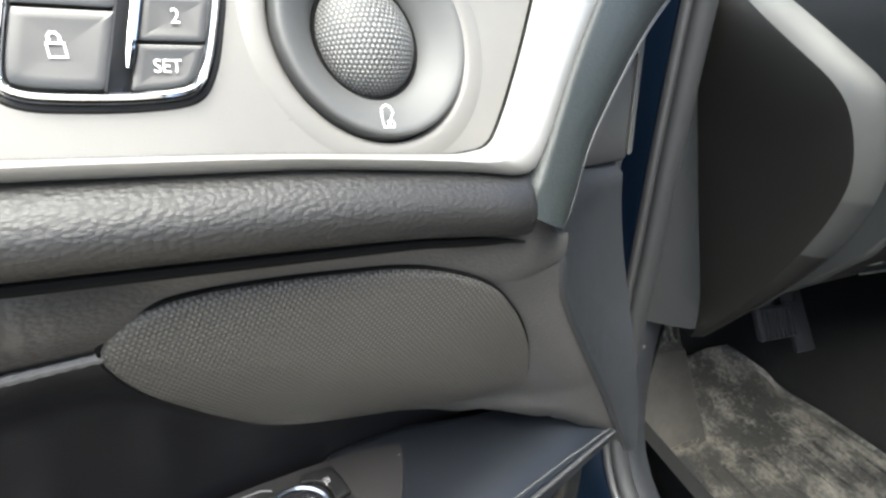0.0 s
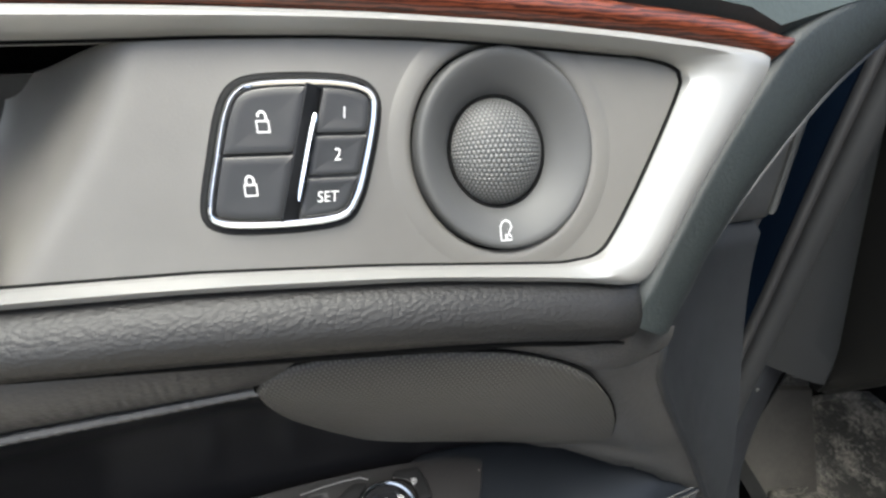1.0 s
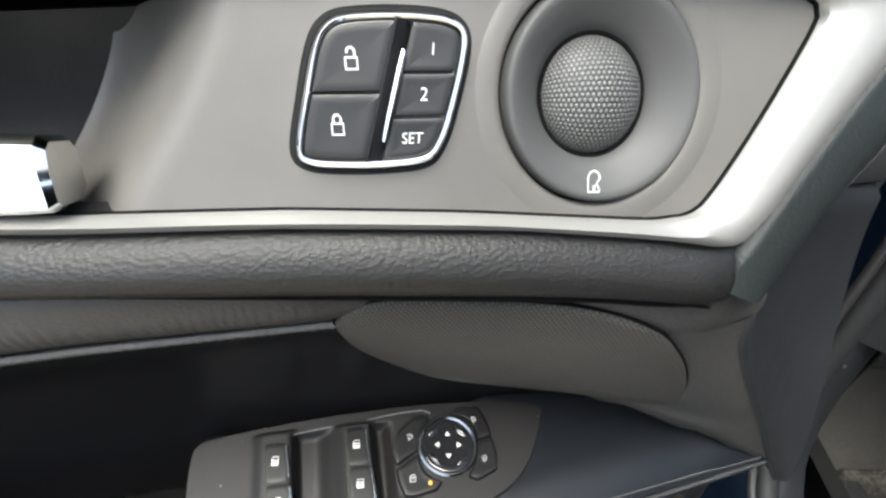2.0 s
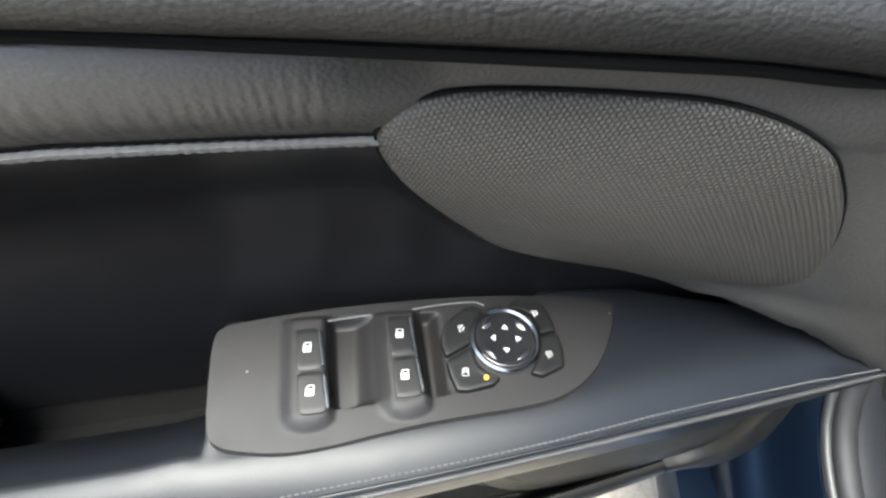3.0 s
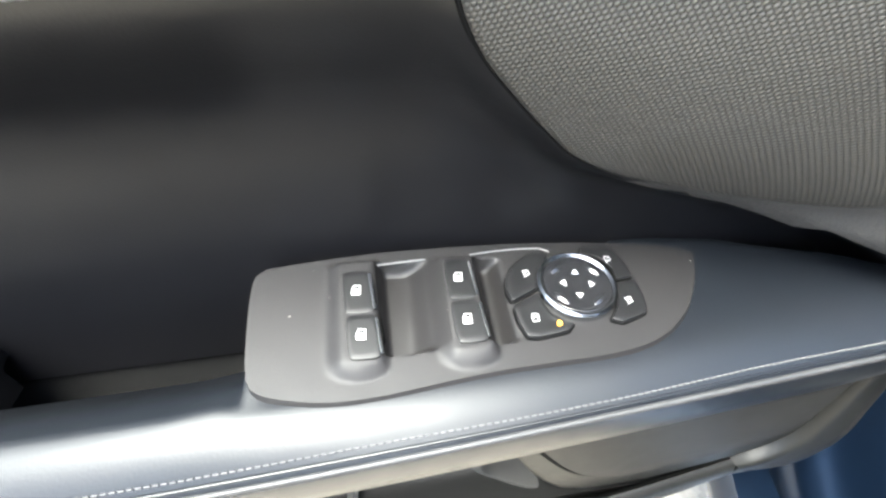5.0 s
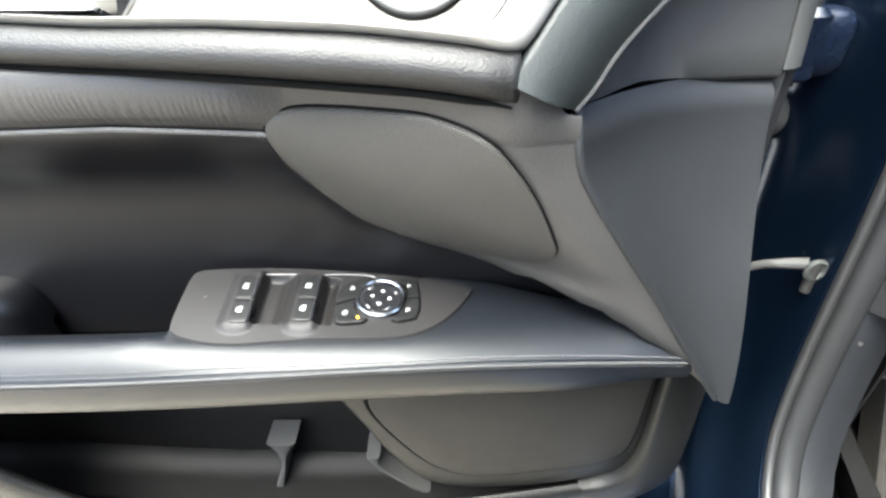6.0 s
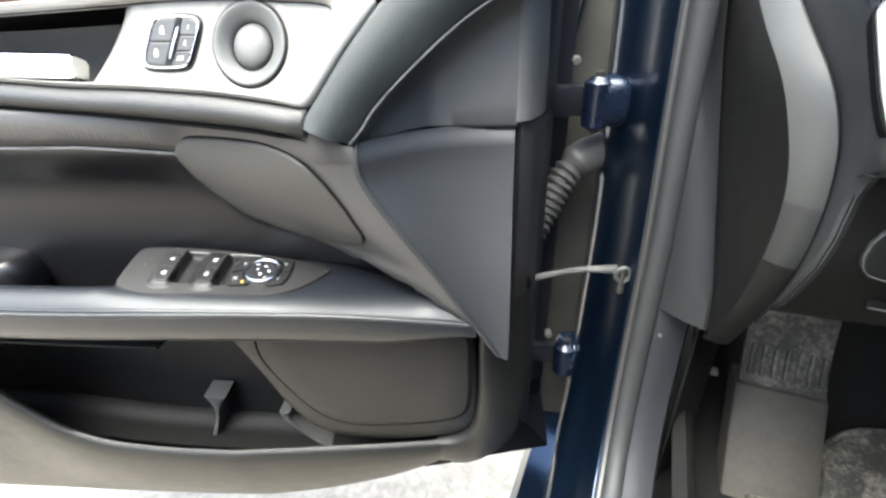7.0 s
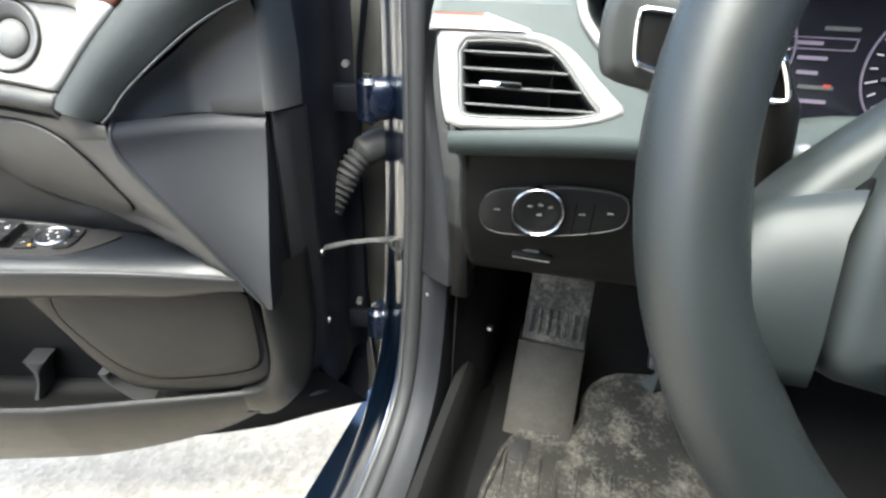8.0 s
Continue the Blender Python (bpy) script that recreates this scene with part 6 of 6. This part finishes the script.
BACK = resample(rounded([(-0.158, -0.034), (-0.146, -0.010), (-0.126, 0.010), (-0.085, 0.050), (0.085, 0.050), (0.126, 0.010), (0.146, -0.010), (0.158, -0.034), (0.12, -0.060), (-0.12, -0.060)], 2), 120, True)
part("hub_back", slab(BACK, wp, 0.000, 0.036, 0.010), M_HUB, wheel, "grey-green back of the hub", 60)
for q in (-1, 1):
    rows = []
    for f in np.linspace(0, 1, 16):
        top = lerp_line([(0, -0.0115), (0.45, -0.0184), (0.65, -0.0265), (0.8, -0.029), (1.0, -0.024)], f)
        low = -0.082 - 0.006 * f - 0.01 * smooth(0.75, 1.0, f)
        lift = 0.006 - 0.010 * f
        rows.append([wp(q * (0.177 * f + lerp_line(SPOKE_IN, top + (low - top) * g) * (1 - f)), top + (low - top) * g, lift + 0.012 * math.sin(math.pi * g) ** 0.7 - (0.016 if g in (0.0, 1.0) else 0.0)) for g in (0.0, 0.04, 0.12, 0.25, 0.4, 0.55, 0.7, 0.85, 0.95, 1.0)])
    part("spoke", sheet(rows, 0.006, tuple(-WN)), M_HUB, wheel, "grey-green padded spoke", 60)
part("low_spoke", slab(resample(rounded([(-0.03, -0.05), (0.03, -0.05), (0.04, -0.18), (-0.04, -0.18)], 1), 40, True), wp, -0.002, 0.018, 0.006), M_HUB, wheel, "", 60)

# column stalk
stalk = thing("column_stalk", car(0.30, -0.40, 0.955), "grey column stalk with chrome-framed end", "stalk")
part("stalk_arm", tube([car(0.321, -0.394, 0.962), car(0.326, -0.396, 0.950), car(0.331, -0.394, 0.926), car(0.345, -0.375, 0.900), car(0.41, -0.33, 0.880)], [0.006, 0.0085, 0.0085, 0.008, 0.008], 14), M_DASHLOW, stalk, "black stalk lever")
bm = bmesh.new()
bmesh.ops.create_uvsphere(bm, u_segments=20, v_segments=12, radius=0.0058)
bmesh.ops.scale(bm, vec=(1.0, 1.0, 1.12), verts=bm.verts)
bmesh.ops.translate(bm, vec=car(0.348, -0.380, 0.927), verts=bm.verts)
part("stalk_knob", bm, M_VENTRIM, stalk, "pale satin knob")
part("knob_stem", tube([car(0.333, -0.388, 0.924), car(0.348, -0.380, 0.926)], 0.0035, 10), M_POD, stalk)


def pod(a, b, h):
    return car(0.287 + a, -0.405 - h + 0.1 * a, 0.976 + b - 0.06 * a)


part("stalk_body", slab(resample(rounded([(-0.034, -0.022), (-0.040, -0.010), (-0.040, 0.012), (-0.034, 0.020), (0.018, 0.011), (0.034, 0.000), (0.0405, -0.016), (0.037, -0.0215), (0.028, -0.0225)], 2), 60, True), pod, 0.006, 0.022, 0.006), M_POD, stalk, "grey stalk end", 60)
pf = resample(rounded([(-0.0225, -0.0130), (-0.0255, -0.010), (-0.0275, 0.0080), (-0.0245, 0.0110), (0.018, 0.0070), (0.0305, -0.001), (0.0355, -0.010), (0.0385, -0.0175), (0.036, -0.0198), (0.028, -0.0198)], 2), 60, True)
part("stalk_frame", band(pf, inset2(pf, 0.002), pod, 0.009, 0.002, 0.0008), M_CHROME, stalk, "chrome frame")
part("stalk_face", slab(inset2(pf, 0.002), pod, 0.0075, 0.002, 0.0005), M_DASHLOW, stalk)

# footwell: rest, mat, pedals
rest = thing("foot_rest", car(0.26, 0.05, 0.27), "dusty grey moulded foot rest", "foot rest")
rows = []
for f in np.linspace(0, 1, 10):
    v, z = -0.004 + 0.108 * f, 0.274 + 0.134 * f
    rows.append([car(0.198, v + 0.05, z - 0.02), car(0.200, v, z - 0.003), car(0.206, v - 0.004, z), car(0.26, v - 0.006, z + 0.002), car(0.318, v - 0.004, z), car(0.324, v, z - 0.003), car(0.326, v + 0.05, z - 0.02)])
rows.append([car(u, 0.16, 0.40) for u in (0.198, 0.200, 0.206, 0.26, 0.318, 0.324, 0.326)])
part("rest_pad", sheet(rows), M_REST, rest, "dusty grey rubber face", 40)
rows = [[car(u, v, z) for u in (0.205, 0.26, 0.322)] for v, z in ((0.110, 0.408), (0.135, 0.435), (0.155, 0.475), (0.17, 0.52))]
part("rest_top", sheet(rows, 0.01, tuple(CF)), M_MAT, rest)
for k in range(7):
    part("rest_rib", box(car(0.217 + 0.016 * k, 0.131, 0.440), (0.007, 0.014, 0.05), 0.003, Matrix.Rotation(CA - math.pi / 2, 4, "Z") @ Matrix.Rotation(radians(-28), 4, "X")), M_MAT, rest)
mat = thing("floor_mat", car(0.45, -0.2, 0.28), "black rubber floor mat with dried dirt", "floor mat")
OUT = resample(rounded([(0.175, 0.0), (0.19, -0.75), (0.62, -0.75), (0.62, 0.16), (0.34, 0.16), (0.335, 0.0)], 2), 80, True)


def on_mat(u, v, h):
    return car(u, v, 0.281 + h + 0.55 * max(0.0, v - 0.06))


tray = part("mat_tray", slab(OUT, on_mat, 0.0, 0.008, 0.003), M_MAT, mat, "dirty black rubber tray", 50)
part("mat_rim", band(OUT, inset2(OUT, 0.010), on_mat, 0.008, 0.004, 0.003), M_MAT, mat, "raised mat rim", 50)
for i in range(13):
    for j in range(5):
        u, v = 0.215 + 0.030 * i, -0.10 - 0.115 * j
        part("mat_rib", box(on_mat(u, v, 0.002), (0.008, 0.095, 0.006), 0.002, Matrix.Rotation(CA - math.pi / 2, 4, "Z"), 1), M_MAT, mat)
part("mat_tag", box(on_mat(0.236, -0.045, 0.0015), (0.036, 0.05, 0.003), 0.001, Matrix.Rotation(CA - math.pi / 2, 4, "Z")), M_RUBBER, mat, "black moulded tag")
TURN = Matrix.Rotation(CA - math.pi / 2, 4, "Z")
brake = thing("brake_pedal", car(0.47, 0.07, 0.45), "black rubber brake pedal on a steel arm", "pedal")
TILT_P = TURN @ Matrix.Rotation(radians(-35), 4, "X")
part("pedal_pad", box(car(0.465, 0.06, 0.475), (0.090, 0.014, 0.060), 0.006, TILT_P), M_RUBBER, brake, "ribbed rubber pad")
for k in range(7):
    part("pad_rib", box(car(0.431 + 0.0115 * k, 0.052, 0.479), (0.005, 0.006, 0.052), 0.0015, TILT_P), M_SEAL, brake)
part("pedal_arm", tube([car(0.47, 0.075, 0.48), car(0.475, 0.13, 0.56), car(0.475, 0.12, 0.72)], 0.009, 10), M_DASHLOW, brake)
gas = thing("accelerator_pedal", car(0.62, 0.1, 0.35), "black rubber accelerator pedal above the carpet", "pedal")
part("pedal_pad", box(car(0.62, 0.115, 0.42), (0.05, 0.012, 0.13), 0.005, TURN @ Matrix.Rotation(radians(-38), 4, "X")), M_RUBBER, gas)
part("pedal_arm", tube([car(0.62, 0.14, 0.45), car(0.62, 0.2, 0.56), car(0.62, 0.2, 0.7)], 0.008, 10), M_DASHLOW, gas)

# unseen rest of the car behind the doorway: closing walls only, blocking horizon light
rows = [[car(u, v, z) for v in (-1.28, -1.6, -2.2, -3.0)] for u, z in ((-0.06, 0.15), (-0.10, 0.4), (-0.10, 0.8), (-0.06, 1.0), (0.08, 1.3), (0.2, 1.4))]
part("unseen_rear_side", sheet(rows, 0.02, tuple(CR)), M_PAINT, body, "unseen dark blue rear side added to block horizon light", 50)
rows = [[car(u, -1.35, z) for u in (-0.05, 0.3, 0.8, 1.32)] for z in (0.2, 0.8, 1.38)]
part("cabin_back", sheet(rows, 0.02, tuple(-CF)), M_CARPET, body)
